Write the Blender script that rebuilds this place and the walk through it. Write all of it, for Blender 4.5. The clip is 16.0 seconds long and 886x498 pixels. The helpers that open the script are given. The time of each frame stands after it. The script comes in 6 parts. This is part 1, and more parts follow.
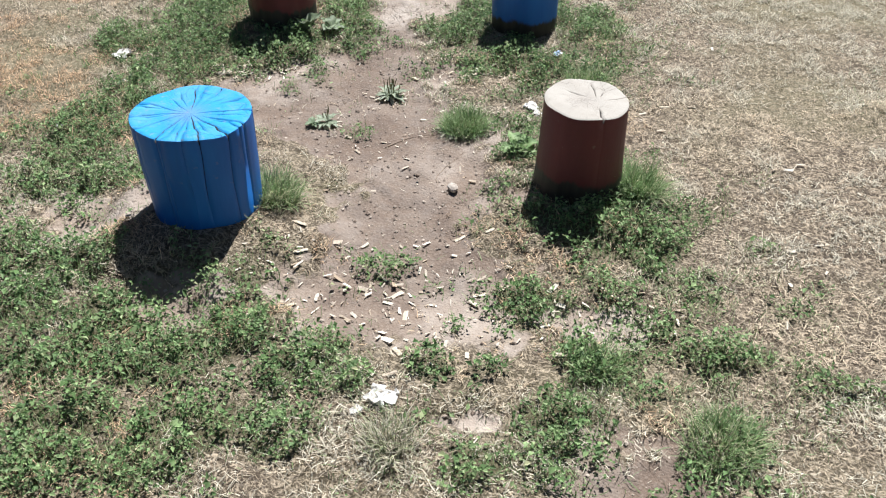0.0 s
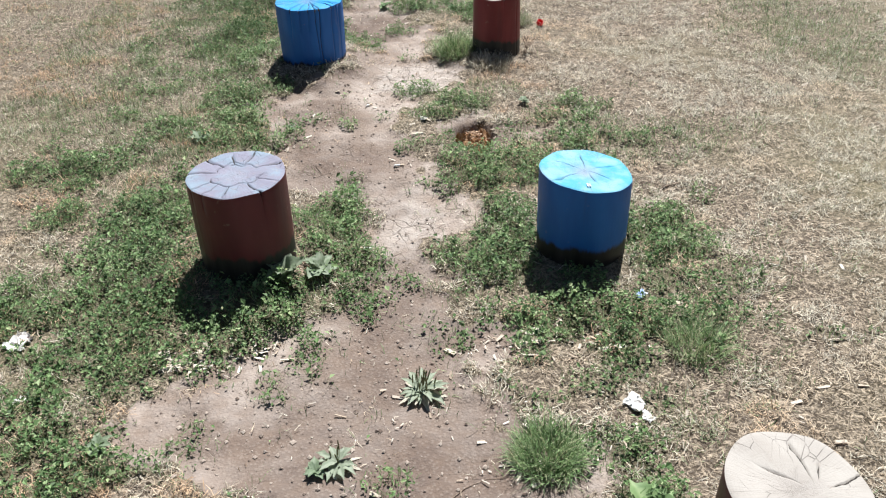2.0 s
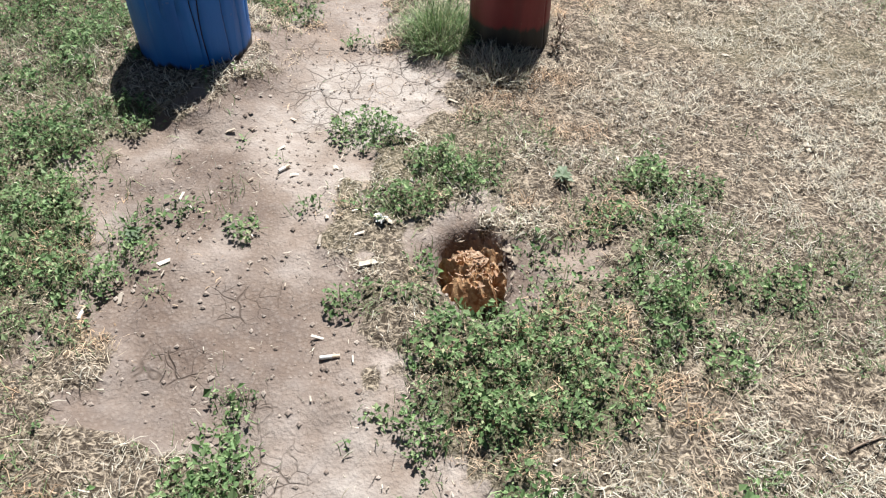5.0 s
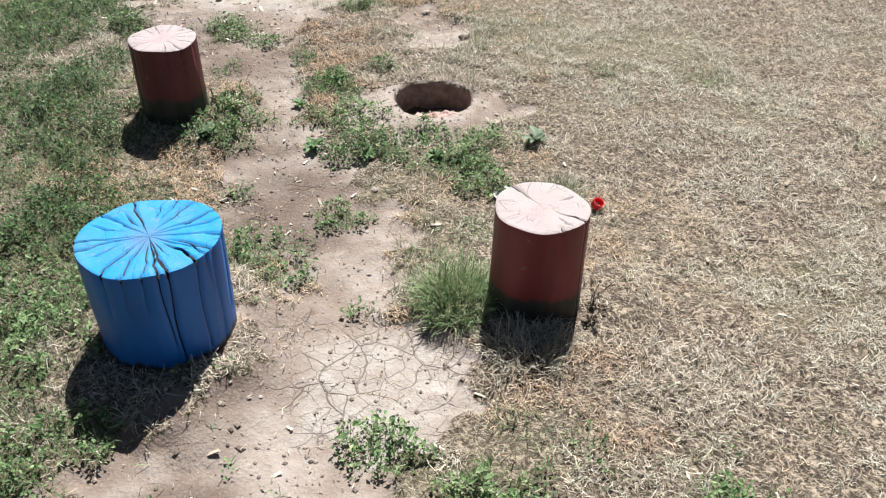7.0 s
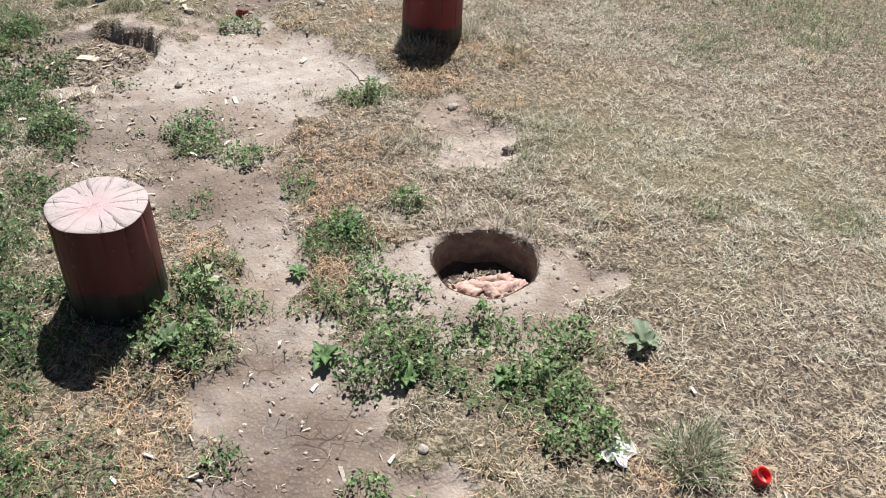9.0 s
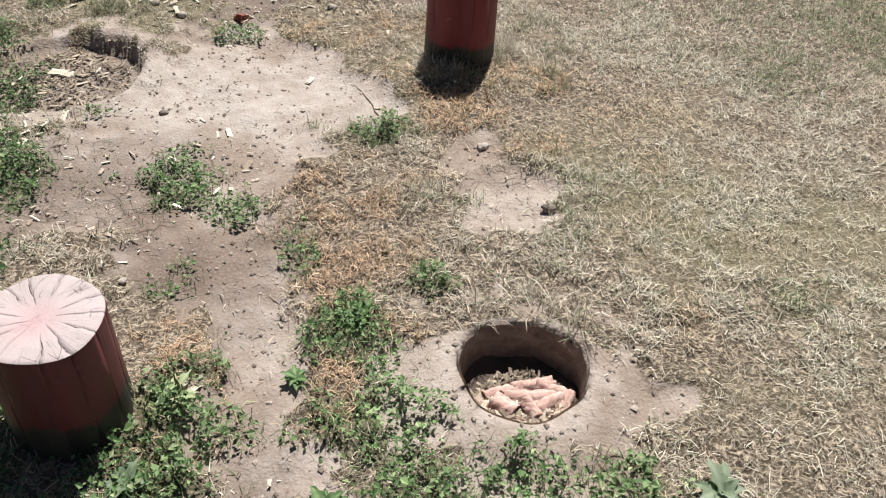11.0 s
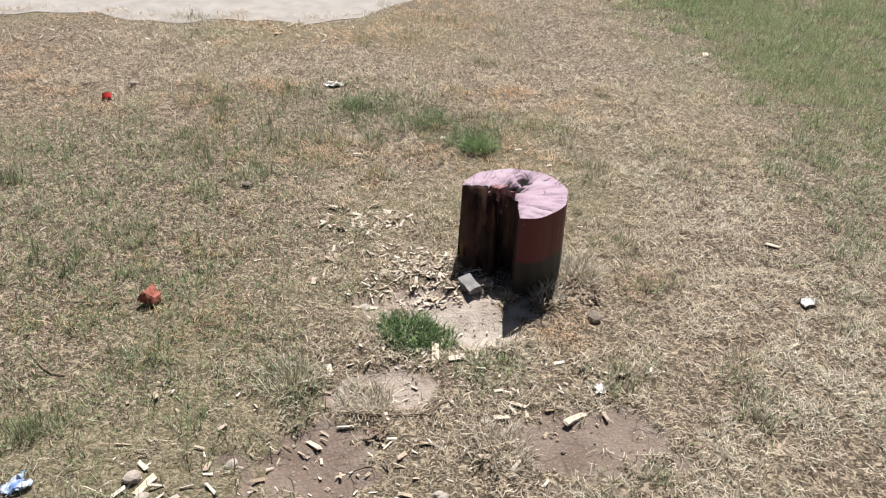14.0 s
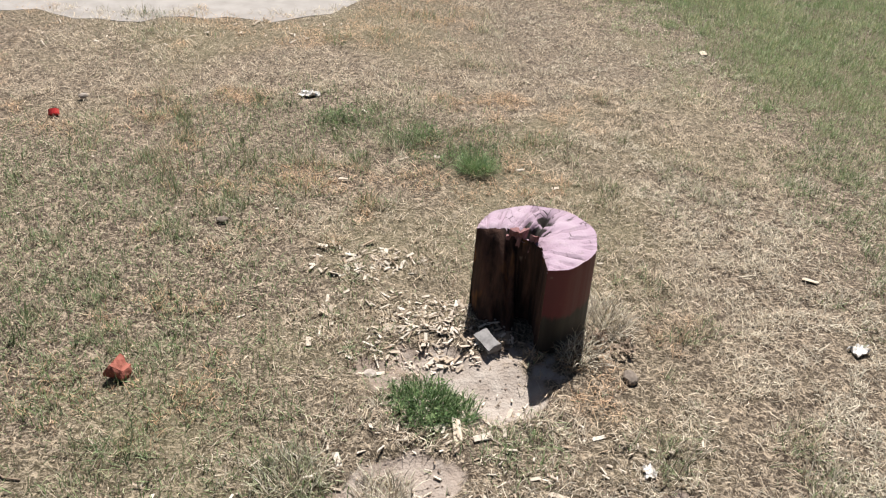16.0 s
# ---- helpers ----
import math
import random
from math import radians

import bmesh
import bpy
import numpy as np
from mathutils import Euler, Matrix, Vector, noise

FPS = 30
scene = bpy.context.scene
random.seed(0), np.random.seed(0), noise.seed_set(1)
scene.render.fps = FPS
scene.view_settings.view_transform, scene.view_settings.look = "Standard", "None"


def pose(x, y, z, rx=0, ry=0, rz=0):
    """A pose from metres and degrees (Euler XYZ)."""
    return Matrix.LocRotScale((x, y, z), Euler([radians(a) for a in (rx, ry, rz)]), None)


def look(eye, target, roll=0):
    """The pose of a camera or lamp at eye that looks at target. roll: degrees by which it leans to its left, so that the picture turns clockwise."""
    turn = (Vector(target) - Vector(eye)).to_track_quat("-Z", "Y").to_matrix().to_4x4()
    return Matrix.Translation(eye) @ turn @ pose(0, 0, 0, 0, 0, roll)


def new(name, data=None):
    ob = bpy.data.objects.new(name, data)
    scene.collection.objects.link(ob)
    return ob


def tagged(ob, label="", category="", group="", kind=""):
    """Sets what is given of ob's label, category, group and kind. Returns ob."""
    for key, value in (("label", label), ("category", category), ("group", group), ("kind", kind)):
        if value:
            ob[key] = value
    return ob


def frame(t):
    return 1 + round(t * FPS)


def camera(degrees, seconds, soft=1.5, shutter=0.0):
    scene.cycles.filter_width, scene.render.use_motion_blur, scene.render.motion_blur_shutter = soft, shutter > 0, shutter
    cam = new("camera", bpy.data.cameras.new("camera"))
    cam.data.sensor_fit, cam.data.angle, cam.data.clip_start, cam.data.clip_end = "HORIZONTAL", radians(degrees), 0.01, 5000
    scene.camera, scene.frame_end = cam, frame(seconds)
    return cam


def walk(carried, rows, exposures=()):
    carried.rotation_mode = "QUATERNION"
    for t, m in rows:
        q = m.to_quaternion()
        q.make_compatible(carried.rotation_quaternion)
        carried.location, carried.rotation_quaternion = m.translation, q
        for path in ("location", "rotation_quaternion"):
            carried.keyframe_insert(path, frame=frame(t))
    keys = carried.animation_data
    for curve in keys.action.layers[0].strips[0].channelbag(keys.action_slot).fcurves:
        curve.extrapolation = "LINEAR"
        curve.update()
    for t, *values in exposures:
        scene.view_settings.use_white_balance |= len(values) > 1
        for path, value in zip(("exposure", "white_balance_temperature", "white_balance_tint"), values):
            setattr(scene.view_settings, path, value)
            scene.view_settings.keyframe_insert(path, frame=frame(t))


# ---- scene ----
cam = camera(55.6, 16.0, soft=1.2)
PATH = [
    (0, (0.263, -0.035, 1.527), (0.205, 1.546, 0.303), 0.2),
    (0.5, (0.196, 0.189, 1.534), (0.115, 1.825, 0.387), -1.8),
    (1, (0.149, 0.55, 1.547), (0.084, 2.189, 0.402), 0.4),
    (1.5, (0.0, 0.893, 1.538), (0.021, 2.553, 0.423), -2.3),
    (2, (-0.059, 1.269, 1.534), (0.011, 2.94, 0.437), -1.5),
    (2.5, (-0.046, 1.651, 1.513), (0.079, 3.275, 0.352), 1.9),
    (3, (-0.07, 2.027, 1.482), (0.09, 3.634, 0.302), 1.0),
    (3.5, (-0.098, 2.332, 1.473), (0.099, 3.905, 0.253), -0.1),
    (3.7, (-0.074, 2.479, 1.451), (0.056, 4.049, 0.218), -1.5),
    (5.8, (0.091, 3.331, 1.364), (0.196, 4.663, -0.125), 2.7),
    (6, (0.105, 3.345, 1.375), (0.183, 4.741, -0.055), 2.2),
    (6.5, (0.038, 3.502, 1.42), (0.19, 5.0, 0.104), 3.9),
    (7, (-0.053, 3.771, 1.459), (0.162, 5.347, 0.247), 1.0),
    (7.5, (-0.101, 4.057, 1.438), (0.073, 5.726, 0.348), 0.6),
    (8, (-0.094, 4.387, 1.443), (0.103, 6.033, 0.325), 3.1),
    (8.5, (-0.174, 4.694, 1.422), (0.099, 6.328, 0.302), 2.4),
    (8.7, (-0.174, 4.787, 1.42), (0.138, 6.371, 0.241), 2.6),
    (10.8, (-0.112, 5.326, 1.379), (0.149, 6.799, 0.051), 3.2),
    (11, (-0.138, 5.417, 1.4), (0.145, 6.902, 0.091), 4.1),
    (11.5, (-0.181, 5.649, 1.446), (0.027, 7.208, 0.211), 2.6),
    (12, (-0.142, 5.982, 1.465), (-0.007, 7.625, 0.332), 3.0),
    (12.5, (-0.206, 6.26, 1.457), (-0.013, 7.938, 0.387), 3.3),
    (13, (-0.286, 6.528, 1.469), (-0.057, 8.222, 0.43), 1.7),
    (13.5, (-0.257, 6.852, 1.448), (-0.074, 8.556, 0.416), 1.8),
    (14, (-0.26, 7.142, 1.44), (-0.015, 8.824, 0.386), 2.6),
    (14.5, (-0.331, 7.366, 1.433), (0.0, 9.025, 0.367), 0.8),
    (15, (-0.318, 7.497, 1.422), (0.039, 9.106, 0.29), 2.5),
    (15.5, (-0.301, 7.522, 1.423), (0.073, 9.118, 0.277), 3.0),
    (16, (-0.368, 7.54, 1.439), (-0.015, 9.174, 0.341), 3.6),
]
# seconds, stops, kelvin, tint
EXPOSURES = [(0.0, 0.69, 6080, 8.3), (3.0, 0.66, 6080, 9.3), (6.0, 0.66, 6110, 9), (8.0, 0.56, 6150, 9), (12.0, 0.48, 6370, 10.0), (16.0, 0.48, 6490, 11.5)]
walk(cam, [(t, look(eye, target, roll)) for t, eye, target, roll in PATH], exposures=EXPOSURES)

# ---- world, sun ----
SUN_TO = Vector((0.19, 0.54, 1.0)).normalized()
world = bpy.data.worlds.new("world")
scene.world = world
world.use_nodes = True
wnt = world.node_tree
sky = wnt.nodes.new("ShaderNodeTexSky")
sky.sky_type = "NISHITA"
sky.sun_disc = False
sky.sun_elevation = math.asin(SUN_TO.z)
sky.sun_rotation = math.atan2(SUN_TO.x, SUN_TO.y)
wnt.links.new(sky.outputs[0], wnt.nodes["Background"].inputs[0])
wnt.nodes["Background"].inputs[1].default_value = 0.030
sun = new("sun", bpy.data.lights.new("sun", "SUN"))
sun.data.energy = 5.6
sun.data.angle = radians(0.53)
sun.data.color = (1.0, 0.975, 0.935)
sun.matrix_world = look(SUN_TO * 30, (0, 0, 0))


# ---- materials ----
class Nodes:
    """Short writing for node trees."""

    def __init__(self, name):
        self.mat = bpy.data.materials.new(name)
        self.mat.use_nodes = True
        self.nt = self.mat.node_tree
        self.bsdf = self.nt.nodes["Principled BSDF"]
        self.coord = self.nt.nodes.new("ShaderNodeTexCoord").outputs["Object"]

    def put(self, socket, value):
        if isinstance(value, bpy.types.NodeSocket):
            self.nt.links.new(value, socket)
        elif isinstance(value, tuple) and len(value) == 3 and socket.type == "RGBA":
            socket.default_value = (*value, 1)
        else:
            socket.default_value = value

    def noise(self, scale, detail=3.0, vec=None, rough=0.55, dist=0.0):
        n = self.nt.nodes.new("ShaderNodeTexNoise")
        self.put(n.inputs["Vector"], vec or self.coord)
        n.inputs["Scale"].default_value, n.inputs["Detail"].default_value = scale, detail
        n.inputs["Roughness"].default_value, n.inputs["Distortion"].default_value = rough, dist
        return n.outputs[0]

    def cells(self, scale, vec=None, feature="DISTANCE_TO_EDGE"):
        n = self.nt.nodes.new("ShaderNodeTexVoronoi")
        n.feature = feature
        self.put(n.inputs["Vector"], vec or self.coord)
        n.inputs["Scale"].default_value = scale
        return n.outputs[0]

    def calc(self, op, a, b=0.0, clamp=False):
        n = self.nt.nodes.new("ShaderNodeMath")
        n.operation, n.use_clamp = op, clamp
        self.put(n.inputs[0], a), self.put(n.inputs[1], b)
        return n.outputs[0]

    def step(self, value, lo, hi, a=0.0, b=1.0):
        n = self.nt.nodes.new("ShaderNodeMapRange")
        n.interpolation_type = "SMOOTHSTEP"
        for k, v in enumerate((value, lo, hi, a, b)):
            self.put(n.inputs[k], v)
        return n.outputs[0]

    def mix(self, fac, a, b, mode="MIX"):
        n = self.nt.nodes.new("ShaderNodeMix")
        n.data_type, n.blend_type = "RGBA", mode
        self.put(n.inputs[0], fac), self.put(n.inputs[6], a), self.put(n.inputs[7], b)
        return n.outputs[2]

    def attr(self, name):
        n = self.nt.nodes.new("ShaderNodeAttribute")
        n.attribute_name = name
        return n.outputs["Fac"]

    def stretch(self, sx, sy, sz, vec=None):
        n = self.nt.nodes.new("ShaderNodeMapping")
        n.inputs["Scale"].default_value = (sx, sy, sz)
        self.put(n.inputs["Vector"], vec or self.coord)
        return n.outputs[0]

    def warp(self, scale, amount):
        n = self.nt.nodes.new("ShaderNodeTexNoise")
        n.inputs["Scale"].default_value = scale
        self.put(n.inputs["Vector"], self.coord)
        a = self.nt.nodes.new("ShaderNodeVectorMath")
        a.operation = "SCALE"
        self.put(a.inputs[0], n.outputs[1])
        a.inputs["Scale"].default_value = amount
        b = self.nt.nodes.new("ShaderNodeVectorMath")
        self.put(b.inputs[0], a.outputs[0]), self.put(b.inputs[1], self.coord)
        return b.outputs[0]

    def fibres(self, scale):
        """Short straw-like streaks lying three ways."""
        best = None
        for turn in (0.3, 1.4, 2.5):
            n = self.nt.nodes.new("ShaderNodeMapping")
            n.inputs["Rotation"].default_value = (0, 0, turn)
            self.put(n.inputs["Vector"], self.warp(22.0 + 5 * turn, 0.05))
            f = self.noise(1.0, 2, self.stretch(scale, scale * 5, scale, n.outputs[0]))
            best = f if best is None else self.calc("MAXIMUM", best, f)
        return best

    def polar(self, turns, rings):
        """Object space as angle and radius about z."""
        s = self.nt.nodes.new("ShaderNodeSeparateXYZ")
        self.put(s.inputs[0], self.warp(9.0, 0.02))
        ang = self.calc("ARCTAN2", s.outputs[1], s.outputs[0])
        rad = self.calc("SQRT", self.calc("ADD", self.calc("MULTIPLY", s.outputs[0], s.outputs[0]), self.calc("MULTIPLY", s.outputs[1], s.outputs[1])))
        c = self.nt.nodes.new("ShaderNodeCombineXYZ")
        self.put(c.inputs[0], self.calc("MULTIPLY", ang, turns)), self.put(c.inputs[1], self.calc("MULTIPLY", rad, rings))
        return c.outputs[0], rad

    def info_random(self):
        return self.nt.nodes.new("ShaderNodeObjectInfo").outputs["Random"]

    def island(self):
        return self.nt.nodes.new("ShaderNodeNewGeometry").outputs["Random Per Island"]

    def bump(self, height, strength=0.5, distance=0.01):
        n = self.nt.nodes.new("ShaderNodeBump")
        self.put(n.inputs["Strength"], strength)
        n.inputs["Distance"].default_value = distance
        self.put(n.inputs["Height"], height)
        self.put(self.bsdf.inputs["Normal"], n.outputs[0])

    def done(self, color, rough=0.8, metal=0.0, spec=0.5):
        self.put(self.bsdf.inputs["Base Color"], color)
        self.put(self.bsdf.inputs["Roughness"], rough)
        self.put(self.bsdf.inputs["Metallic"], metal)
        self.bsdf.inputs["Specular IOR Level"].default_value = spec
        return self.mat


def ground_material():
    g = Nodes("earth")
    bare, pale, green, red = g.attr("bare"), g.attr("pale"), g.attr("green"), g.attr("red")
    fine, mid, big = g.noise(160, 4), g.noise(22, 4), g.noise(3.3, 5)
    soil = g.mix(g.step(big, 0.42, 0.58), (0.27, 0.214, 0.173), (0.385, 0.325, 0.278))
    soil = g.mix(g.calc("MULTIPLY", pale, g.step(mid, 0.0, 0.4)), soil, (0.425, 0.372, 0.325))
    soil = g.mix(red, soil, g.mix(g.step(big, 0.42, 0.6), (0.108, 0.078, 0.064), (0.150, 0.116, 0.096)))
    soil = g.mix(g.step(mid, 0.3, 0.75), g.mix(0.4, soil, (0.2, 0.14, 0.1)), soil)
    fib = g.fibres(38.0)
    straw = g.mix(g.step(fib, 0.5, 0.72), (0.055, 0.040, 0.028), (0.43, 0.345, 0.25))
    straw = g.mix(g.calc("MULTIPLY", g.step(g.noise(0.8, 5), 0.46, 0.66), 0.45), straw, (0.17, 0.155, 0.085))
    straw = g.mix(g.calc("MULTIPLY", green, 0.8), straw, (0.075, 0.07, 0.035))
    cover = g.step(g.calc("ADD", bare, g.calc("MULTIPLY", g.calc("SUBTRACT", mid, 0.5), 0.7)), 0.3, 0.6)
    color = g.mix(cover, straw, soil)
    crumbs = g.cells(95.0, None, "F1")
    color = g.mix(g.calc("MULTIPLY", g.step(crumbs, 0.5, 0.2), 0.25), color, g.mix(0.5, color, (0.5, 0.43, 0.36)))
    wide = g.step(g.cells(8.5, g.warp(9.0, 0.08)), 0.0, 0.026, 1.0, 0.0)
    thin = g.step(g.cells(19.0, g.warp(18.0, 0.035)), 0.0, 0.034, 1.0, 0.0)
    where = g.calc("MULTIPLY", g.step(g.noise(4.1, 4), 0.44, 0.58), g.step(g.attr("dried"), 0.1, 0.6))
    crack = g.calc("MULTIPLY", g.calc("MULTIPLY", g.calc("MAXIMUM", wide, g.calc("MULTIPLY", thin, 0.6)), where), cover)
    # shade inside the pits put into the colour; also the hollow's dark mulch
    color = g.mix(g.attr("shade_mulch"), color, (0.09, 0.066, 0.052))
    color = g.mix(g.calc("MULTIPLY", crack, 0.62), color, (0.075, 0.052, 0.038))
    speck = g.step(g.noise(75, 5, None, 0.7), 0.60, 0.68)
    color = g.mix(g.calc("MULTIPLY", speck, 0.35), color, (0.13, 0.095, 0.07))
    h = g.calc("ADD", g.calc("MULTIPLY", mid, 0.6), g.calc("MULTIPLY", fine, 0.25))
    h = g.calc("SUBTRACT", g.calc("ADD", h, g.calc("MULTIPLY", crumbs, -0.12)), g.calc("MULTIPLY", crack, 0.3))
    g.bump(h, g.step(cover, 0.2, 0.9, 1.0, 0.62), 0.024)
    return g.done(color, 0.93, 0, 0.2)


def blade_material(name, stops, low=0.36, high=1.12):
    """Grass and leaves: tone runs from the first colour to the last; light passes a little."""
    g = Nodes(name)
    ramp = g.nt.nodes.new("ShaderNodeValToRGB")
    while len(ramp.color_ramp.elements) < len(stops):
        ramp.color_ramp.elements.new(0.5)
    for k, c in enumerate(stops):
        ramp.color_ramp.elements[k].position = k / (len(stops) - 1)
        ramp.color_ramp.elements[k].color = (*c, 1)
    g.put(ramp.inputs[0], g.attr("tone"))
    base = g.mix(g.attr("warm"), ramp.outputs[0], g.mix(1.0, ramp.outputs[0], (1.0, 0.77, 0.61), "MULTIPLY"))
    color = g.mix(g.island(), g.mix(1.0, base, (low, low, low), "MULTIPLY"), g.mix(1.0, base, (high, high, high), "MULTIPLY"))
    g.done(color, 0.62, 0, 0.35)
    thin = g.nt.nodes.new("ShaderNodeBsdfTranslucent")
    g.put(thin.inputs[0], color)
    both = g.nt.nodes.new("ShaderNodeMixShader")
    both.inputs[0].default_value = 0.27
    g.nt.links.new(g.bsdf.outputs[0], both.inputs[1])
    g.nt.links.new(thin.outputs[0], both.inputs[2])
    g.nt.links.new(both.outputs[0], g.nt.nodes["Material Output"].inputs[0])
    return g.mat


def cut_face(name, paint, worn, centre, wear=0.5, checks=0.6, ring=0.3, warm=0.0):
    """A sawn stump top: worn paint, year rings, drying cracks."""
    g = Nodes(name)
    polar, rad = g.polar(3.4, 15.0)
    line = g.step(g.cells(1.15, polar), 0.0, g.step(g.noise(23, 2), 0.35, 0.65, 0.008, 0.032), 1.0, 0.0)
    line = g.calc("MULTIPLY", g.calc("MULTIPLY", line, g.step(g.noise(14, 2), 0.46, 0.58)), checks)
    grain, _ = g.polar(26.0, 14.0)
    fibre = g.noise(1.4, 3, grain)
    patch = g.noise(11, 4)
    color = g.mix(g.calc("MULTIPLY", g.step(patch, 0.42, 0.66), wear), paint, worn)
    color = g.mix(g.calc("MULTIPLY", g.step(g.calc("ADD", rad, g.calc("MULTIPLY", patch, 0.05)), 0.11, 0.02), warm), color, centre)
    color = g.mix(g.calc("MULTIPLY", g.step(fibre, 0.5, 0.72), 0.35), color, g.mix(0.5, color, worn))
    color = g.mix(g.calc("MULTIPLY", g.step(g.noise(60, 3), 0.55, 0.75), 0.3), color, (0.30, 0.25, 0.21))
    split = g.step(g.attr("crack"), 0.05, 0.4)
    color = g.mix(g.calc("MULTIPLY", line, 0.85), color, (0.045, 0.035, 0.03))
    color = g.mix(split, color, (0.025, 0.019, 0.016))
    rings = g.noise(1.0, 2, g.stretch(1, 1, 1, g.polar(0.6, 190.0)[0]))
    h = g.calc("SUBTRACT", g.calc("ADD", g.calc("MULTIPLY", fibre, 0.5), g.calc("MULTIPLY", rings, ring)), g.calc("MULTIPLY", line, 1.5))
    g.bump(h, 0.6, 0.004)
    return g.done(color, 0.72, 0, 0.3)


def painted_side(name, paint, faded, chip=0.3):
    """Painted, barkless wood: long grain, faded streaks, chips, shade painted in at the foot."""
    g = Nodes(name)
    grain = g.noise(30, 4, g.stretch(1, 1, 0.09))
    streak = g.noise(9, 3, g.stretch(1, 1, 0.3))
    color = g.mix(g.step(streak, 0.35, 0.7), paint, faded)
    color = g.mix(g.calc("MULTIPLY", g.step(grain, 0.55, 0.8), 0.4), color, g.mix(0.6, color, (0.05, 0.04, 0.04)))
    color = g.mix(g.calc("MULTIPLY", g.step(g.noise(38, 5), 0.66, 0.72), chip), color, (0.33, 0.26, 0.2))
    color = g.mix(g.step(g.attr("crack"), 0.1, 0.5), color, (0.02, 0.016, 0.014))
    # shade near the ground put into the colour: near-black grain below a ragged line
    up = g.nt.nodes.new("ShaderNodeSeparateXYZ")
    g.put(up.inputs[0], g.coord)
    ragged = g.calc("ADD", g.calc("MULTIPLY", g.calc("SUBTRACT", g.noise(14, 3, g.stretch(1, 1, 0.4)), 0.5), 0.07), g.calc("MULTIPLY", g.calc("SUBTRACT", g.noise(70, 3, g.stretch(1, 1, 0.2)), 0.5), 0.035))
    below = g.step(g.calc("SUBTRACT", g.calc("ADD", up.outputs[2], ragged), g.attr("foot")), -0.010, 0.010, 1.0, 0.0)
    foot_shade = g.mix(g.step(grain, 0.3, 0.7), (0.012, 0.0105, 0.0095), (0.036, 0.031, 0.027))
    color = g.mix(below, color, foot_shade)
    g.bump(g.calc("ADD", g.calc("MULTIPLY", grain, 0.8), g.calc("MULTIPLY", g.noise(140, 2), 0.2)), 0.45, 0.004)
    return g.done(color, 0.5, 0, 0.4)


def plain(name, a, b, scale=40.0, rough=0.8, spec=0.4, depth=0.004, sx=1.0):
    g = Nodes(name)
    n = g.noise(scale, 4, g.stretch(sx, 1, 1))
    color = g.mix(g.step(n, 0.3, 0.7), a, b)
    color = g.mix(g.calc("MULTIPLY", g.info_random(), 0.3), color, g.mix(0.5, color, (0.2, 0.16, 0.13)))
    g.bump(n, 0.5, depth)
    return g.done(color, rough, 0, spec)


def splinters(name, a, b):
    """Loose chips, each with a tone of its own."""
    g = Nodes(name)
    color = g.mix(g.island(), a, b)
    n = g.noise(120, 3)
    color = g.mix(g.calc("MULTIPLY", g.step(n, 0.45, 0.7), 0.5), color, g.mix(0.6, color, (0.12, 0.085, 0.06)))
    g.bump(n, 0.5, 0.003)
    return g.done(color, 0.85, 0, 0.25)


def rotten_wood(name):
    g = Nodes(name)
    fibre = g.noise(28, 5, g.stretch(1, 1, 0.12), 0.65)
    patch = g.noise(13, 3, g.stretch(1, 1, 0.5))
    color = g.mix(g.step(fibre, 0.35, 0.65), (0.022, 0.014, 0.012), (0.10, 0.052, 0.038))
    color = g.mix(g.calc("MULTIPLY", g.step(patch, 0.54, 0.66), 0.75), color, (0.24, 0.105, 0.04))
    color = g.mix(g.calc("MULTIPLY", g.step(g.noise(24, 4, g.stretch(1, 1, 0.25)), 0.64, 0.7), 0.7), color, (0.42, 0.33, 0.26))
    g.bump(fibre, 0.9, 0.012)
    return g.done(color, 0.9, 0, 0.2)


M_GROUND = ground_material()
M_DRY = blade_material("dry_grass_blades", [(0.19, 0.14, 0.095), (0.47, 0.39, 0.285), (0.84, 0.76, 0.62), (0.44, 0.45, 0.28), (0.17, 0.27, 0.10)])
M_WEED = blade_material("weed_leaves", [(0.068, 0.122, 0.042), (0.168, 0.27, 0.098), (0.34, 0.44, 0.205), (0.52, 0.49, 0.30)], 0.55, 1.15)
M_GREY = blade_material("grey_leaves", [(0.14, 0.21, 0.11), (0.25, 0.315, 0.19), (0.42, 0.46, 0.34)])
M_CHIPS = splinters("pale_wood_splinters", (0.36, 0.27, 0.19), (0.78, 0.70, 0.59))
M_BARK = splinters("bark_crumbs", (0.11, 0.08, 0.058), (0.43, 0.35, 0.26))
M_CHIP = plain("weathered_wood_chip", (0.50, 0.40, 0.29), (0.72, 0.64, 0.52), 60, 0.85, 0.25, 0.003, 0.2)
M_STONE = plain("field_stone", (0.30, 0.25, 0.21), (0.52, 0.46, 0.40), 50, 0.85, 0.3)
M_GREYSTONE = plain("grey_stone", (0.17, 0.165, 0.165), (0.29, 0.28, 0.275), 60, 0.85, 0.3)
M_DARKSTONE = plain("dark_stone", (0.13, 0.105, 0.085), (0.25, 0.205, 0.165), 50, 0.85, 0.3)
M_PAPER = plain("dirty_paper", (0.66, 0.62, 0.57), (0.84, 0.82, 0.79), 45, 0.8, 0.2)
M_BUTT = plain("butt_paper", (0.72, 0.69, 0.64), (0.84, 0.81, 0.76), 90, 0.8, 0.2, 0.001)
M_FILTER = plain("butt_filter", (0.60, 0.46, 0.31), (0.70, 0.57, 0.42), 120, 0.75, 0.3, 0.001)
M_BRICK = plain("broken_brick", (0.22, 0.06, 0.042), (0.37, 0.125, 0.09), 70, 0.9, 0.2, 0.006)
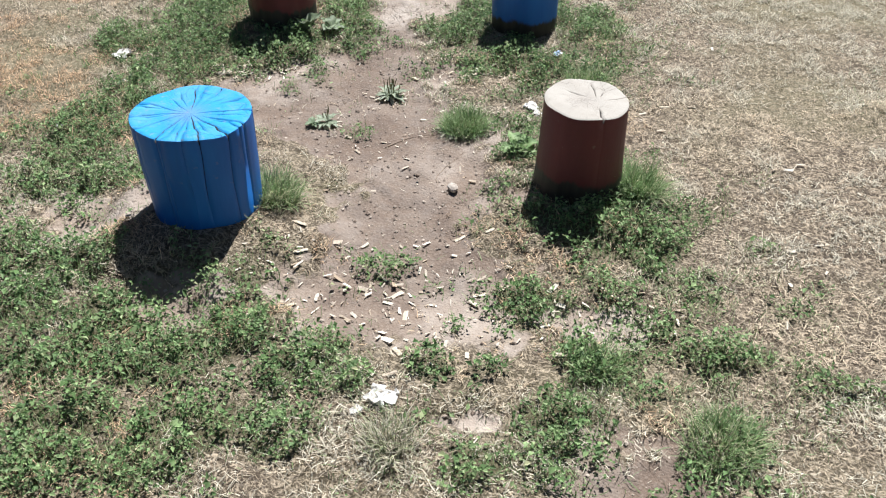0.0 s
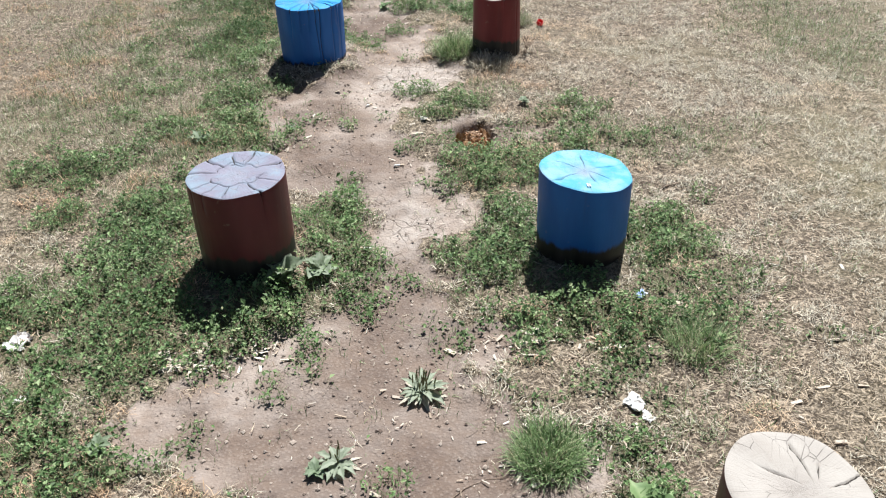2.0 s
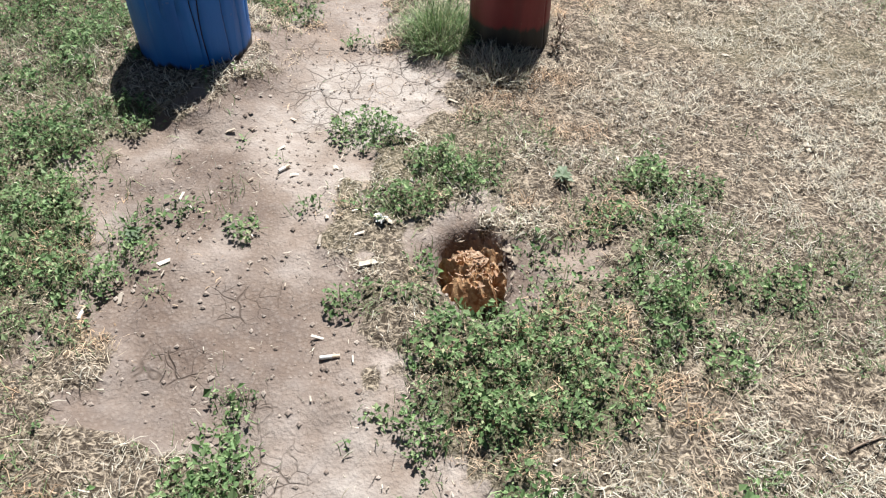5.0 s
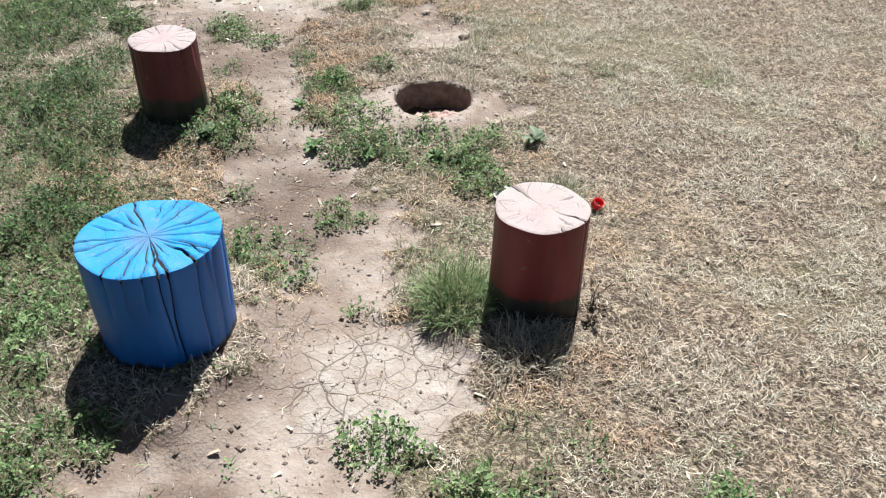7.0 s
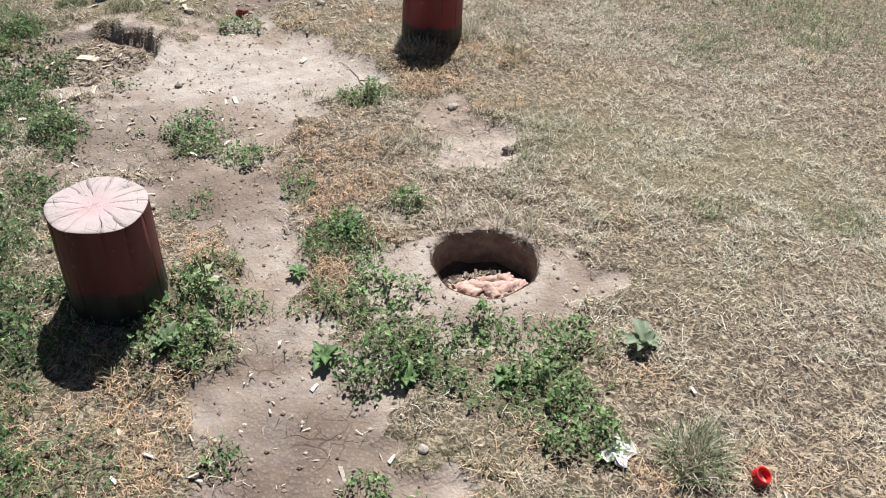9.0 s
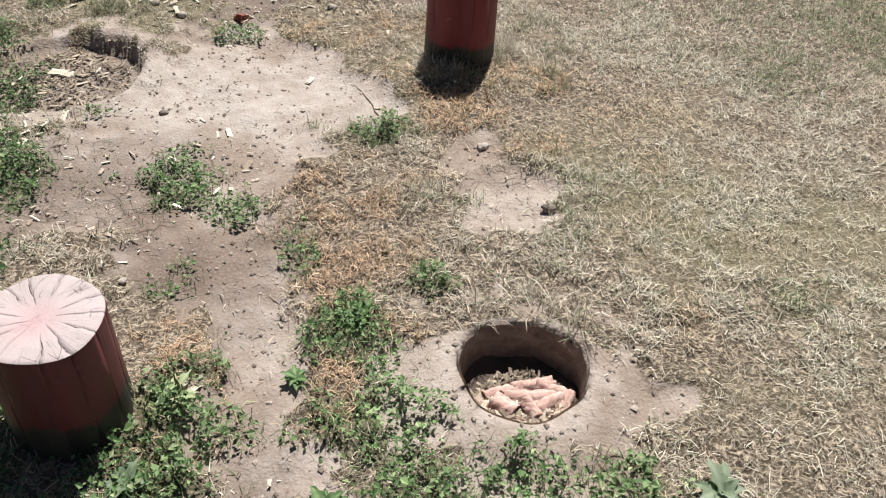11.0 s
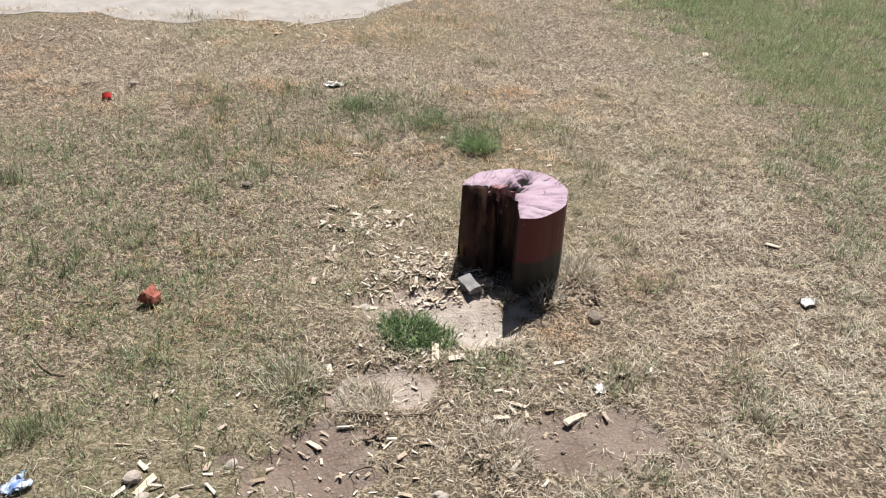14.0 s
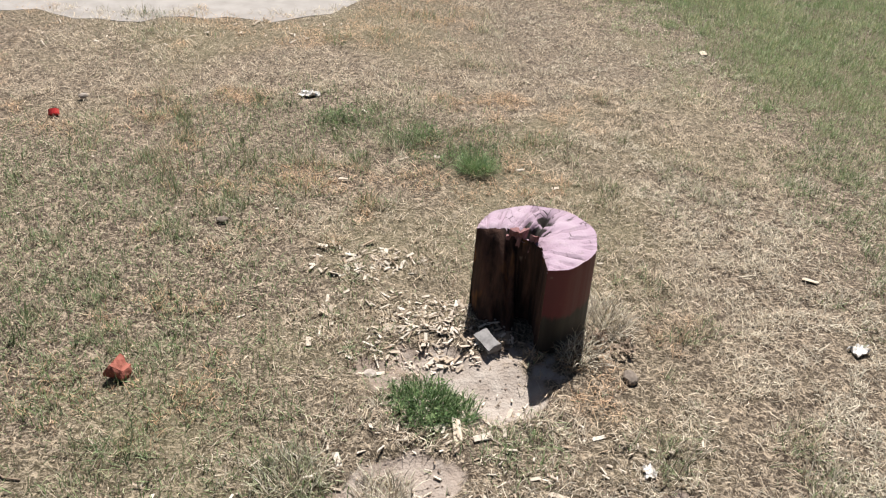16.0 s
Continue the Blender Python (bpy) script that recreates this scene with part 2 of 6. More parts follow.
M_CAP = plain("red_plastic", (0.62, 0.022, 0.025), (0.72, 0.04, 0.04), 30, 0.35, 0.5, 0.0005)
M_CAPLINER = plain("cap_liner", (0.70, 0.55, 0.52), (0.78, 0.66, 0.62), 60, 0.5, 0.4, 0.0005)
M_WRAP = plain("wrapper_film", (0.10, 0.22, 0.50), (0.66, 0.70, 0.76), 55, 0.3, 0.5, 0.003)
M_SLAB = plain("pink_bark_slab", (0.34, 0.19, 0.155), (0.62, 0.43, 0.36), 60, 0.85, 0.25, 0.006, 0.25)
M_ROT = rotten_wood("rotten_wood")
M_HOLECHIP = splinters("rotted_hole_chips", (0.24, 0.145, 0.10), (0.66, 0.53, 0.42))
M_HEART = plain("reddish_heartwood", (0.16, 0.06, 0.06), (0.36, 0.19, 0.19), 60, 0.85, 0.25, 0.004)
M_PIT_SHADE = plain("shaded_earth", (0.19, 0.14, 0.112), (0.32, 0.25, 0.20), 34, 0.9, 0.2, 0.008)
M_ROTFLAKE = splinters("rotten_flakes", (0.24, 0.12, 0.06), (0.56, 0.40, 0.27))
M_TWIG = plain("dry_twig", (0.17, 0.12, 0.085), (0.33, 0.25, 0.18), 60, 0.85, 0.3)
M_SPIKE = plain("seed_spike", (0.13, 0.14, 0.06), (0.26, 0.24, 0.12), 200, 0.8, 0.3)
M_PAVE = plain("dusty_concrete", (0.30, 0.28, 0.258), (0.385, 0.36, 0.335), 9, 0.9, 0.25, 0.004)
M_BLOCK = plain("dark_block", (0.08, 0.085, 0.10), (0.13, 0.135, 0.15), 20, 0.85, 0.3, 0.004)

M_BLUE = painted_side("blue_side", (0.006, 0.105, 0.40), (0.012, 0.145, 0.50), 0.15)
M_MAROON = painted_side("maroon_side", (0.088, 0.011, 0.017), (0.130, 0.022, 0.027), 0.2)
M_RED = painted_side("red_side", (0.150, 0.013, 0.018), (0.215, 0.028, 0.031), 0.2)
M_TOP_BLUE = cut_face("blue_top", (0.018, 0.255, 0.56), (0.09, 0.29, 0.49), (0.25, 0.22, 0.25), 0.55, 0.45, 0.3, 0.35)
M_TOP_PALEBLUE = cut_face("pale_blue_top", (0.065, 0.32, 0.48), (0.23, 0.41, 0.50), (0.33, 0.27, 0.30), 0.95, 0.3, 0.3, 0.55)
M_TOP_BLUSH = cut_face("blush_top", (0.44, 0.35, 0.325), (0.40, 0.34, 0.31), (0.50, 0.36, 0.34), 0.6, 0.6, 0.3, 0.3)
M_TOP_CREAM = cut_face("cream_top", (0.375, 0.34, 0.30), (0.30, 0.265, 0.228), (0.44, 0.38, 0.345), 0.5, 0.5, 0.3, 0.2)
M_TOP_PURPLE = cut_face("faded_purple_top", (0.205, 0.195, 0.245), (0.22, 0.285, 0.345), (0.31, 0.28, 0.32), 0.85, 0.4, 0.3, 0.5)
M_TOP_PINKHEART = cut_face("cream_top_pink_heart", (0.45, 0.365, 0.35), (0.36, 0.30, 0.28), (0.55, 0.33, 0.33), 0.6, 0.55, 0.3, 0.6)
M_TOP_PINK = cut_face("pink_top", (0.44, 0.265, 0.265), (0.40, 0.345, 0.32), (0.48, 0.215, 0.22), 0.95, 0.4, 0.3, 0.8)
M_TOP_LILAC = cut_face("lilac_top", (0.36, 0.255, 0.315), (0.43, 0.335, 0.385), (0.25, 0.13, 0.155), 0.7, 0.9, 0.4, 0.3)

# ---- plan of the ground: patches as (x, y, half width, half length) ----
# the trail: y, left edge, right edge
TRAIL_A = [
    (1.3, -0.25, 0.45), (1.6, -0.19, 0.47), (1.78, -0.22, 0.38), (2.05, -0.13, 0.28), (2.37, -0.18, 0.34), (2.6, -0.5, 0.36),
    (2.76, -0.8, 0.2), (2.97, -0.76, 0.15), (3.17, -0.61, 0.2), (3.34, -0.28, 0.05), (3.53, -0.2, 0.01), (3.74, -0.21, 0.03),
    (3.9, -0.21, 0.15), (3.98, -0.19, 0.12), (4.12, -0.6, -0.02), (4.27, -0.61, -0.08), (4.56, -0.61, -0.08), (4.73, -0.72, -0.07),
    (4.91, -0.74, 0.04),
]
TRAIL_B = [
    (5.0, -0.62, 0.16), (5.1, -0.5, 0.21), (5.22, -0.36, 0.24), (5.32, -0.34, 0.2), (5.44, -0.34, 0.08), (5.55, -0.2, 0.06),
    (5.7, -0.28, 0.1), (5.82, -0.42, 0.15), (5.98, -0.43, 0.05), (6.14, -0.39, 0.04), (6.3, -0.38, -0.17), (6.5, -0.36, -0.2),
    (6.65, -0.4, -0.21), (6.8, -0.45, -0.21), (6.95, -0.58, -0.18), (7.12, -0.65, -0.2), (7.33, -0.98, -0.22), (7.54, -0.86, -0.1),
    (7.68, -0.8, 0.14), (7.78, -0.8, 0.16), (7.9, -0.69, 0.14), (8.04, -0.6, 0.0), (8.19, -0.6, -0.19), (8.45, -0.48, -0.28),
]
WEEDS_A = [
    (-0.68, 1.11, 0.11, 0.08), (-0.48, 1.13, 0.14, 0.07), (0.32, 1.15, 0.09, 0.08), (-0.38, 1.23, 0.16, 0.09), (-0.2, 1.24, 0.08, 0.07), (0.45, 1.24, 0.14, 0.12),
    (-0.68, 1.25, 0.16, 0.11), (-0.77, 1.4, 0.15, 0.14), (-0.06, 1.41, 0.11, 0.08), (-0.53, 1.43, 0.17, 0.1), (-0.14, 1.44, 0.13, 0.09), (0.18, 1.45, 0.07, 0.06),
    (0.33, 1.45, 0.07, 0.04), (0.6, 1.49, 0.1, 0.1), (0.95, 1.5, 0.14, 0.07), (-0.33, 1.52, 0.13, 0.11), (-0.9, 1.6, 0.11, 0.14), (-0.72, 1.61, 0.14, 0.11),
    (0.24, 1.61, 0.05, 0.04), (0.46, 1.72, 0.09, 0.07), (-0.35, 1.75, 0.06, 0.07), (-0.9, 1.79, 0.18, 0.12), (0.02, 1.85, 0.07, 0.06), (-1.07, 1.92, 0.07, 0.12),
]
WEEDS_B = [
    (0.77, 1.94, 0.12, 0.1), (0.65, 2.06, 0.23, 0.13), (-1.0, 2.23, 0.17, 0.12), (0.44, 2.47, 0.08, 0.15), (-1.11, 2.52, 0.12, 0.25), (-0.17, 2.62, 0.07, 0.04),
    (0.4, 2.68, 0.1, 0.1), (-0.89, 2.69, 0.11, 0.09), (-1.1, 2.72, 0.08, 0.14), (-1.01, 2.81, 0.11, 0.1), (-0.47, 2.96, 0.05, 0.04), (-1.09, 3.0, 0.09, 0.14),
    (-0.91, 3.09, 0.13, 0.1), (-0.62, 3.12, 0.06, 0.05), (0.65, 3.18, 0.19, 0.13), (0.4, 3.21, 0.17, 0.08), (-0.94, 3.23, 0.21, 0.26), (-0.49, 3.29, 0.15, 0.13),
    (-0.89, 3.33, 0.15, 0.17), (-1.24, 3.38, 0.15, 0.19), (0.19, 3.5, 0.11, 0.13), (-0.23, 3.54, 0.07, 0.2), (0.07, 3.61, 0.07, 0.09), (0.78, 3.62, 0.15, 0.14),
]
WEEDS_C = [
    (0.27, 3.68, 0.11, 0.25), (-1.0, 3.78, 0.18, 0.42), (-0.32, 3.81, 0.11, 0.29), (-1.34, 3.96, 0.08, 0.09), (0.23, 4.11, 0.22, 0.14), (0.59, 4.22, 0.08, 0.05),
    (0.23, 4.26, 0.12, 0.09), (-1.39, 4.32, 0.18, 0.16), (0.63, 4.32, 0.09, 0.07), (-0.64, 4.34, 0.04, 0.07), (-0.05, 4.36, 0.06, 0.04), (0.07, 4.38, 0.06, 0.03),
    (0.61, 4.45, 0.07, 0.04), (-0.65, 4.48, 0.08, 0.08), (0.11, 4.48, 0.04, 0.07), (0.7, 4.57, 0.06, 0.07), (-0.72, 4.6, 0.05, 0.12), (-0.56, 4.61, 0.04, 0.04),
    (-0.32, 4.62, 0.04, 0.04), (-0.8, 4.66, 0.15, 0.21), (0.07, 4.69, 0.1, 0.05), (-0.17, 4.7, 0.04, 0.03), (0.66, 4.73, 0.08, 0.07), (0.18, 4.78, 0.12, 0.07),
]
WEEDS_D = [
    (-0.25, 4.89, 0.04, 0.04), (-0.03, 4.96, 0.09, 0.07), (-0.34, 4.97, 0.03, 0.03), (-0.82, 5.0, 0.08, 0.11), (-0.65, 5.07, 0.07, 0.06), (-0.86, 5.44, 0.17, 0.17),
    (-0.05, 5.45, 0.05, 0.03), (-0.23, 5.61, 0.06, 0.06), (-0.31, 5.74, 0.1, 0.1), (-0.99, 5.78, 0.19, 0.21), (-0.09, 5.91, 0.08, 0.07), (-0.81, 5.92, 0.08, 0.08),
    (0.38, 6.01, 0.07, 0.07), (-0.68, 6.03, 0.04, 0.04), (-0.92, 6.04, 0.11, 0.11), (-0.38, 6.04, 0.05, 0.05), (0.31, 6.13, 0.12, 0.07), (0.38, 6.28, 0.15, 0.08),
    (0.04, 6.29, 0.18, 0.12), (-0.57, 6.36, 0.06, 0.07), (-0.91, 6.38, 0.17, 0.22), (-0.07, 6.46, 0.12, 0.12), (-0.44, 6.48, 0.1, 0.15), (-1.06, 6.69, 0.19, 0.31),
]
WEEDS_E = [
    (-0.1, 6.72, 0.09, 0.12), (0.13, 6.9, 0.05, 0.06), (-0.5, 6.96, 0.05, 0.06), (-0.2, 7.03, 0.05, 0.1), (-0.37, 7.24, 0.08, 0.08), (-1.32, 7.25, 0.12, 0.19),
    (-0.51, 7.36, 0.09, 0.09), (-0.96, 7.41, 0.08, 0.11), (-1.32, 7.51, 0.17, 0.37), (-0.48, 7.53, 0.05, 0.02), (0.06, 7.55, 0.12, 0.08), (-1.15, 7.66, 0.13, 0.29),
    (-0.79, 7.74, 0.04, 0.03), (-1.31, 8.14, 0.15, 0.21), (-0.37, 8.23, 0.07, 0.07), (-1.1, 8.5, 0.06, 0.07), (-0.08, 9.01, 0.09, 0.08), (0.3, 10.22, 0.15, 0.08),
    (0.15, 10.41, 0.13, 0.09), (-0.14, 10.59, 0.1, 0.08), (-1.72, 9.82, 0.2, 0.22), (-1.85, 10.1, 0.2, 0.25),
]
OLIVE_A = [
    (0.73, 1.67, 0.27, 0.14), (0.9, 1.77, 0.13, 0.15), (0.68, 1.42, 0.15, 0.11), (0.11, 1.22, 0.12, 0.1), (0.97, 1.32, 0.16, 0.11), (-1.96, 6.06, 0.43, 0.63),
    (-0.89, 5.5, 0.23, 0.58), (-1.14, 6.13, 0.27, 0.42), (1.15, 4.37, 0.21, 0.16), (0.73, 2.99, 0.15, 0.14), (0.63, 2.74, 0.08, 0.14), (2.1, 5.55, 0.35, 0.47),
    (-1.32, 4.63, 0.3, 0.24), (0.2, 5.55, 0.1, 0.24), (0.31, 4.98, 0.09, 0.05), (0.88, 4.33, 0.19, 0.13), (0.81, 4.48, 0.12, 0.09), (-0.35, 4.78, 0.06, 0.04),
    (-0.55, 4.84, 0.04, 0.03), (0.98, 6.74, 0.1, 0.06), (1.37, 6.66, 0.08, 0.08), (2.04, 8.2, 0.41, 0.5),
]
OLIVE_B = [
    (1.49, 7.87, 0.16, 0.18), (0.28, 5.76, 0.09, 0.07), (-1.69, 9.91, 0.4, 0.53), (-1.14, 10.14, 0.16, 0.25), (-0.4, 8.82, 0.13, 0.11), (2.11, 9.62, 0.28, 0.54),
    (0.1, 8.83, 0.13, 0.09), (-0.13, 7.62, 0.06, 0.04), (0.28, 7.21, 0.05, 0.05), (-0.27, 10.54, 0.2, 0.17), (-1.32, 9.85, 0.26, 0.28), (-1.0, 9.48, 0.11, 0.12),
    (-0.39, 8.82, 0.13, 0.09), (0.4, 10.37, 0.2, 0.13), (1.65, 9.77, 0.26, 0.44), (-1.14, 9.1, 0.13, 0.12), (-0.9, 9.3, 0.6, 0.45),
    (-1.1, 10.1, 0.7, 0.5), (-0.3, 10.6, 0.5, 0.3), (-1.2, 8.8, 0.5, 0.3), (-1.8, 9.95, 0.5, 0.6), (1.75, 9.3, 0.35, 0.6),
    (2.1, 10.0, 0.45, 0.6), (2.0, 9.2, 0.4, 0.5), (2.0, 8.4, 0.5, 0.35), (2.25, 8.0, 0.35, 0.3), (2.1, 5.9, 0.35, 0.3), (2.1, 5.3, 0.25, 0.35),
    (-1.4, 4.9, 0.5, 0.6), (-1.2, 5.6, 0.4, 0.5), (-0.95, 4.2, 0.25, 0.3), (-1.1, 9.7, 0.3, 0.25), (-0.7, 8.8, 0.2, 0.15),
]
OLIVE = OLIVE_A + OLIVE_B
WEEDS_LOW = [(-0.75, 1.4, 0.6, 0.6), (-1.0, 2.6, 0.35, 0.6), (-0.85, 3.5, 0.5, 0.6), (-1.0, 5.6, 0.45, 0.7), (-1.0, 6.6, 0.4, 0.6), (-1.3, 7.7, 0.3, 0.6), (0.75, 1.5, 0.5, 0.45), (0.7, 2.1, 0.35, 0.3), (0.5, 3.4, 0.5, 0.45), (0.65, 4.45, 0.3, 0.4), (-0.75, 4.75, 0.25, 0.35), (-1.05, 4.6, 0.4, 0.6), (-1.0, 5.1, 0.35, 0.4)]
LAWN = [
    (2.48, 11.49, 0.45, 0.7), (2.47, 10.82, 0.31, 0.57), (2.41, 12.03, 0.38, 0.48), (3.18, 11.82, 0.53, 0.83), (2.2, 11.1, 0.45, 0.8), (2.15, 12.2, 0.5, 0.8),
    (2.5, 10.2, 0.5, 0.7), (2.35, 9.5, 0.4, 0.6), (3.6, 10.6, 0.7, 1.2), (4.0, 12.6, 1.2, 1.5),
]
BARE = [
    (-0.93, 2.05, 0.19, 0.13), (-0.55, 1.68, 0.13, 0.08), (0.68, 1.14, 0.17, 0.14), (0.62, 1.64, 0.11, 0.06), (0.32, 1.29, 0.08, 0.06), (0.31, 6.49, 0.26, 0.18),
    (0.37, 7.25, 0.13, 0.17), (-0.08, 5.82, 0.16, 0.11), (-0.73, 7.29, 0.19, 0.17), (-1.02, 7.78, 0.14, 0.1), (0.33, 7.42, 0.1, 0.1), (0.43, 7.24, 0.11, 0.06),
    (-0.96, 8.0, 0.3, 0.28), (-0.37, 8.54, 0.13, 0.11), (0.3, 8.54, 0.16, 0.12), (0.02, 9.12, 0.19, 0.1), (-0.15, 8.79, 0.19, 0.06), (0.46, 4.49, 0.08, 0.1),
    (0.23, 4.5, 0.12, 0.17), (0.08, 9.09, 0.2, 0.12), (0.22, 6.52, 0.24, 0.24),
]
PALE = [
    (0.01, 5.19, 0.23, 0.17), (-0.35, 7.8, 0.46, 0.22), (-0.08, 3.73, 0.12, 0.36), (0.0, 5.15, 0.24, 0.2), (0.1, 9.07, 0.2, 0.13),
]
DRIED = [(0.02, 5.2, 0.3, 0.25), (-0.3, 4.3, 0.2, 0.15), (-0.09, 3.8, 0.2, 0.4), (-0.35, 6.0, 0.2, 0.3), (-0.6, 7.3, 0.4, 0.25), (0.35, 8.55, 0.25, 0.2), (-0.4, 8.5, 0.25, 0.2), (0.4, 7.3, 0.25, 0.2)]
# loose things: x, y, size
CHIPS_A = [
    (0.07, 1.74, 0.038), (0.1, 1.65, 0.037), (-0.22, 1.88, 0.043), (-0.24, 1.98, 0.044), (-0.22, 1.68, 0.037), (0.68, 1.73, 0.04),
    (0.3, 1.76, 0.035), (0.33, 2.02, 0.035), (0.24, 2.01, 0.037), (0.09, 1.5, 0.035), (0.51, 1.52, 0.035), (0.72, 1.68, 0.03),
    (-0.75, 3.08, 0.063), (-0.71, 3.1, 0.054), (-0.53, 3.16, 0.065), (-0.43, 3.1, 0.038), (0.03, 3.12, 0.041), (0.24, 3.12, 0.057),
    (0.74, 3.26, 0.041), (0.09, 2.75, 0.031), (0.16, 2.62, 0.035), (1.1, 2.85, 0.032), (1.0, 2.86, 0.041), (-0.02, 4.48, 0.04),
    (0.22, 5.1, 0.027), (-0.22, 5.07, 0.02),
]
CHIPS_B = [
    (1.13, 4.84, 0.032), (0.2, 5.8, 0.029), (-0.95, 8.02, 0.088), (-0.89, 7.73, 0.055), (-0.99, 7.58, 0.062), (-0.99, 7.56, 0.054),
    (-0.88, 7.96, 0.047), (0.06, 7.72, 0.025), (0.13, 8.16, 0.036), (-0.02, 8.19, 0.029), (-0.7, 8.5, 0.057), (-0.62, 8.4, 0.047),
    (-1.0, 8.46, 0.046), (0.19, 8.67, 0.04), (0.31, 8.64, 0.062), (-0.01, 8.91, 0.074), (1.18, 9.38, 0.045), (1.71, 11.29, 0.085),
    (-0.18, 10.12, 0.032), (-0.2, 9.15, 0.043), (-0.07, 8.93, 0.04), (-0.5, 7.3, 0.03), (-0.38, 7.33, 0.028), (-0.15, 7.93, 0.049),
    (0.03, 4.62, 0.03),
]
STONES = [
    (0.21, 2.27, 0.049), (0.31, 2.65, 0.027), (-0.5, 4.7, 0.017), (0.62, 4.58, 0.025), (0.03, 6.0, 0.026), (0.1, 5.72, 0.025),
    (0.36, 7.49, 0.032), (0.48, 7.16, 0.043), (-0.05, 8.41, 0.031), (-0.73, 8.52, 0.046), (-0.7, 8.46, 0.04), (-0.6, 7.74, 0.029),
    (-0.06, 8.42, 0.033), (0.47, 9.04, 0.054), (-0.58, 9.89, 0.039), (-0.61, 6.95, 0.023), (-0.27, 7.27, 0.018), (0.35, 7.49, 0.032),
    (-0.52, 8.56, 0.037), (-0.6, 8.38, 0.037), (-1.08, 8.03, 0.023), (-1.16, 10.9, 0.037), (-0.19, 9.15, 0.04),
]
PAPERS = [
    (0.07, 1.34, 0.066), (0.01, 1.29, 0.027), (-1.21, 3.22, 0.071), (-1.12, 2.97, 0.033), (-1.22, 2.58, 0.027), (0.49, 2.84, 0.05),
    (0.51, 2.78, 0.029), (1.14, 9.06, 0.052), (0.4, 8.73, 0.033), (0.44, 5.94, 0.065), (0.01, 4.62, 0.027), (-0.26, 10.87, 0.071),
]
BRICKS = [
    (-0.8, 9.21, 0.059), (-0.39, 8.35, 0.047),
]
CAPS = [
    (0.7, 5.83, 0.038), (-1.24, 10.73, 0.043),
]
WRAPPERS = [
    (-0.97, 8.52, 0.047), (0.62, 3.28, 0.03),
]
BUTTS = [
    (-0.23, 4.85, 0.034), (-0.1, 4.24, 0.041), (-0.63, 4.39, 0.038), (-0.22, 3.63, 0.041),
]


STUMPS = [  # x, y, top radius
    (-0.523, 2.04, 0.166), (0.612, 2.265, 0.128), (-0.584, 3.56, 0.15), (0.49, 3.565, 0.143), (-0.508, 5.373, 0.157),
    (0.412, 5.41, 0.113), (-0.64, 6.543, 0.112), (0.357, 7.984, 0.112), (0.268, 9.315, 0.158)]
MOUNDS = (0.085, 0.035, 0.045, 0.03, 0.05, 0.03, 0.04, 0.035, 0.015)  # how far the earth heaps up round each
PIT_ROTTEN, PIT_ROUND, PIT_CHIPS = (0.225, 4.475), (0.285, 6.595), (-0.96, 8.0)
ROUND_R, ROUND_DEPTH = 0.148, 0.105

table = np.random.RandomState(5).rand(256, 256)


def vnoise(x, y, size, seed=0):
    """Smooth noise from 0 to 1 with lumps of that size."""
    u, v = x / size + 31.7 * seed, y / size + 17.3 * seed
    i, j = np.floor(u).astype(int), np.floor(v).astype(int)
    a, b = u - i, v - j
    a, b = a * a * (3 - 2 * a), b * b * (3 - 2 * b)
    t = lambda p, q: table[p % 256, q % 256]
    return (t(i, j) * (1 - a) + t(i + 1, j) * a) * (1 - b) + (t(i, j + 1) * (1 - a) + t(i + 1, j + 1) * a) * b


def smooth(v, lo, hi):
    v = np.clip((v - lo) / (hi - lo), 0, 1)
    return v * v * (3 - 2 * v)


def patches(rows, x, y, soft=0.35, rag=0.7, sparse=None):
    """How far points lie inside the nearest patch: 1 well inside, 0 outside; edges are ragged."""
    best = np.zeros_like(x)
    wob = rag * ((vnoise(x, y, 0.09, 3) - 0.5) + 0.6 * (vnoise(x, y, 0.035, 4) - 0.5))
    for cx, cy, rx, ry in rows:
        near = (np.abs(x - cx) < 2.1 * rx + 0.05) & (np.abs(y - cy) < 2.1 * ry + 0.05)
        if near.any():
            d = np.hypot((x[near] - cx) / rx, (y[near] - cy) / ry) + wob[near]
            best[near] = np.maximum(best[near], smooth(d, 1.0 + soft, 1.0 - soft) * (1.0 if sparse is None else min(1.0, max(0.4, rx / sparse))))
    return best


def bareness(x, y):
    rows = np.array(TRAIL_A + TRAIL_B)
    wob = 0.2 * (vnoise(x, y, 0.16, 1) - 0.5) + 0.16 * (vnoise(x, y, 0.05, 2) - 0.5) + 0.08 * (vnoise(x, y, 0.02, 71) - 0.5)
    left, right = np.interp(y, rows[:, 0], rows[:, 1]), np.interp(y, rows[:, 0], rows[:, 2])
    inside = np.minimum(x - left, right - x) + wob
    ends = smooth(y, 1.35, 1.75) * smooth(y, 8.7, 8.3)
    return np.maximum(smooth(inside, -0.10, 0.11) * ends, patches(BARE, x, y, 0.6, 1.2))


def weediness(x, y):
    low = patches(WEEDS_LOW, x, y, 0.7, 0.9) * smooth(vnoise(x, y, 0.11, 41), 0.3, 0.65) * 0.6
    return np.maximum(low, patches(WEEDS_A + WEEDS_B + WEEDS_C + WEEDS_D + WEEDS_E, x, y, 0.55, 1.0, 0.085))


def rim(ang):
    return ROUND_R * (1 + 0.03 * np.sin(3 * ang + 1) + 0.018 * np.sin(7 * ang))


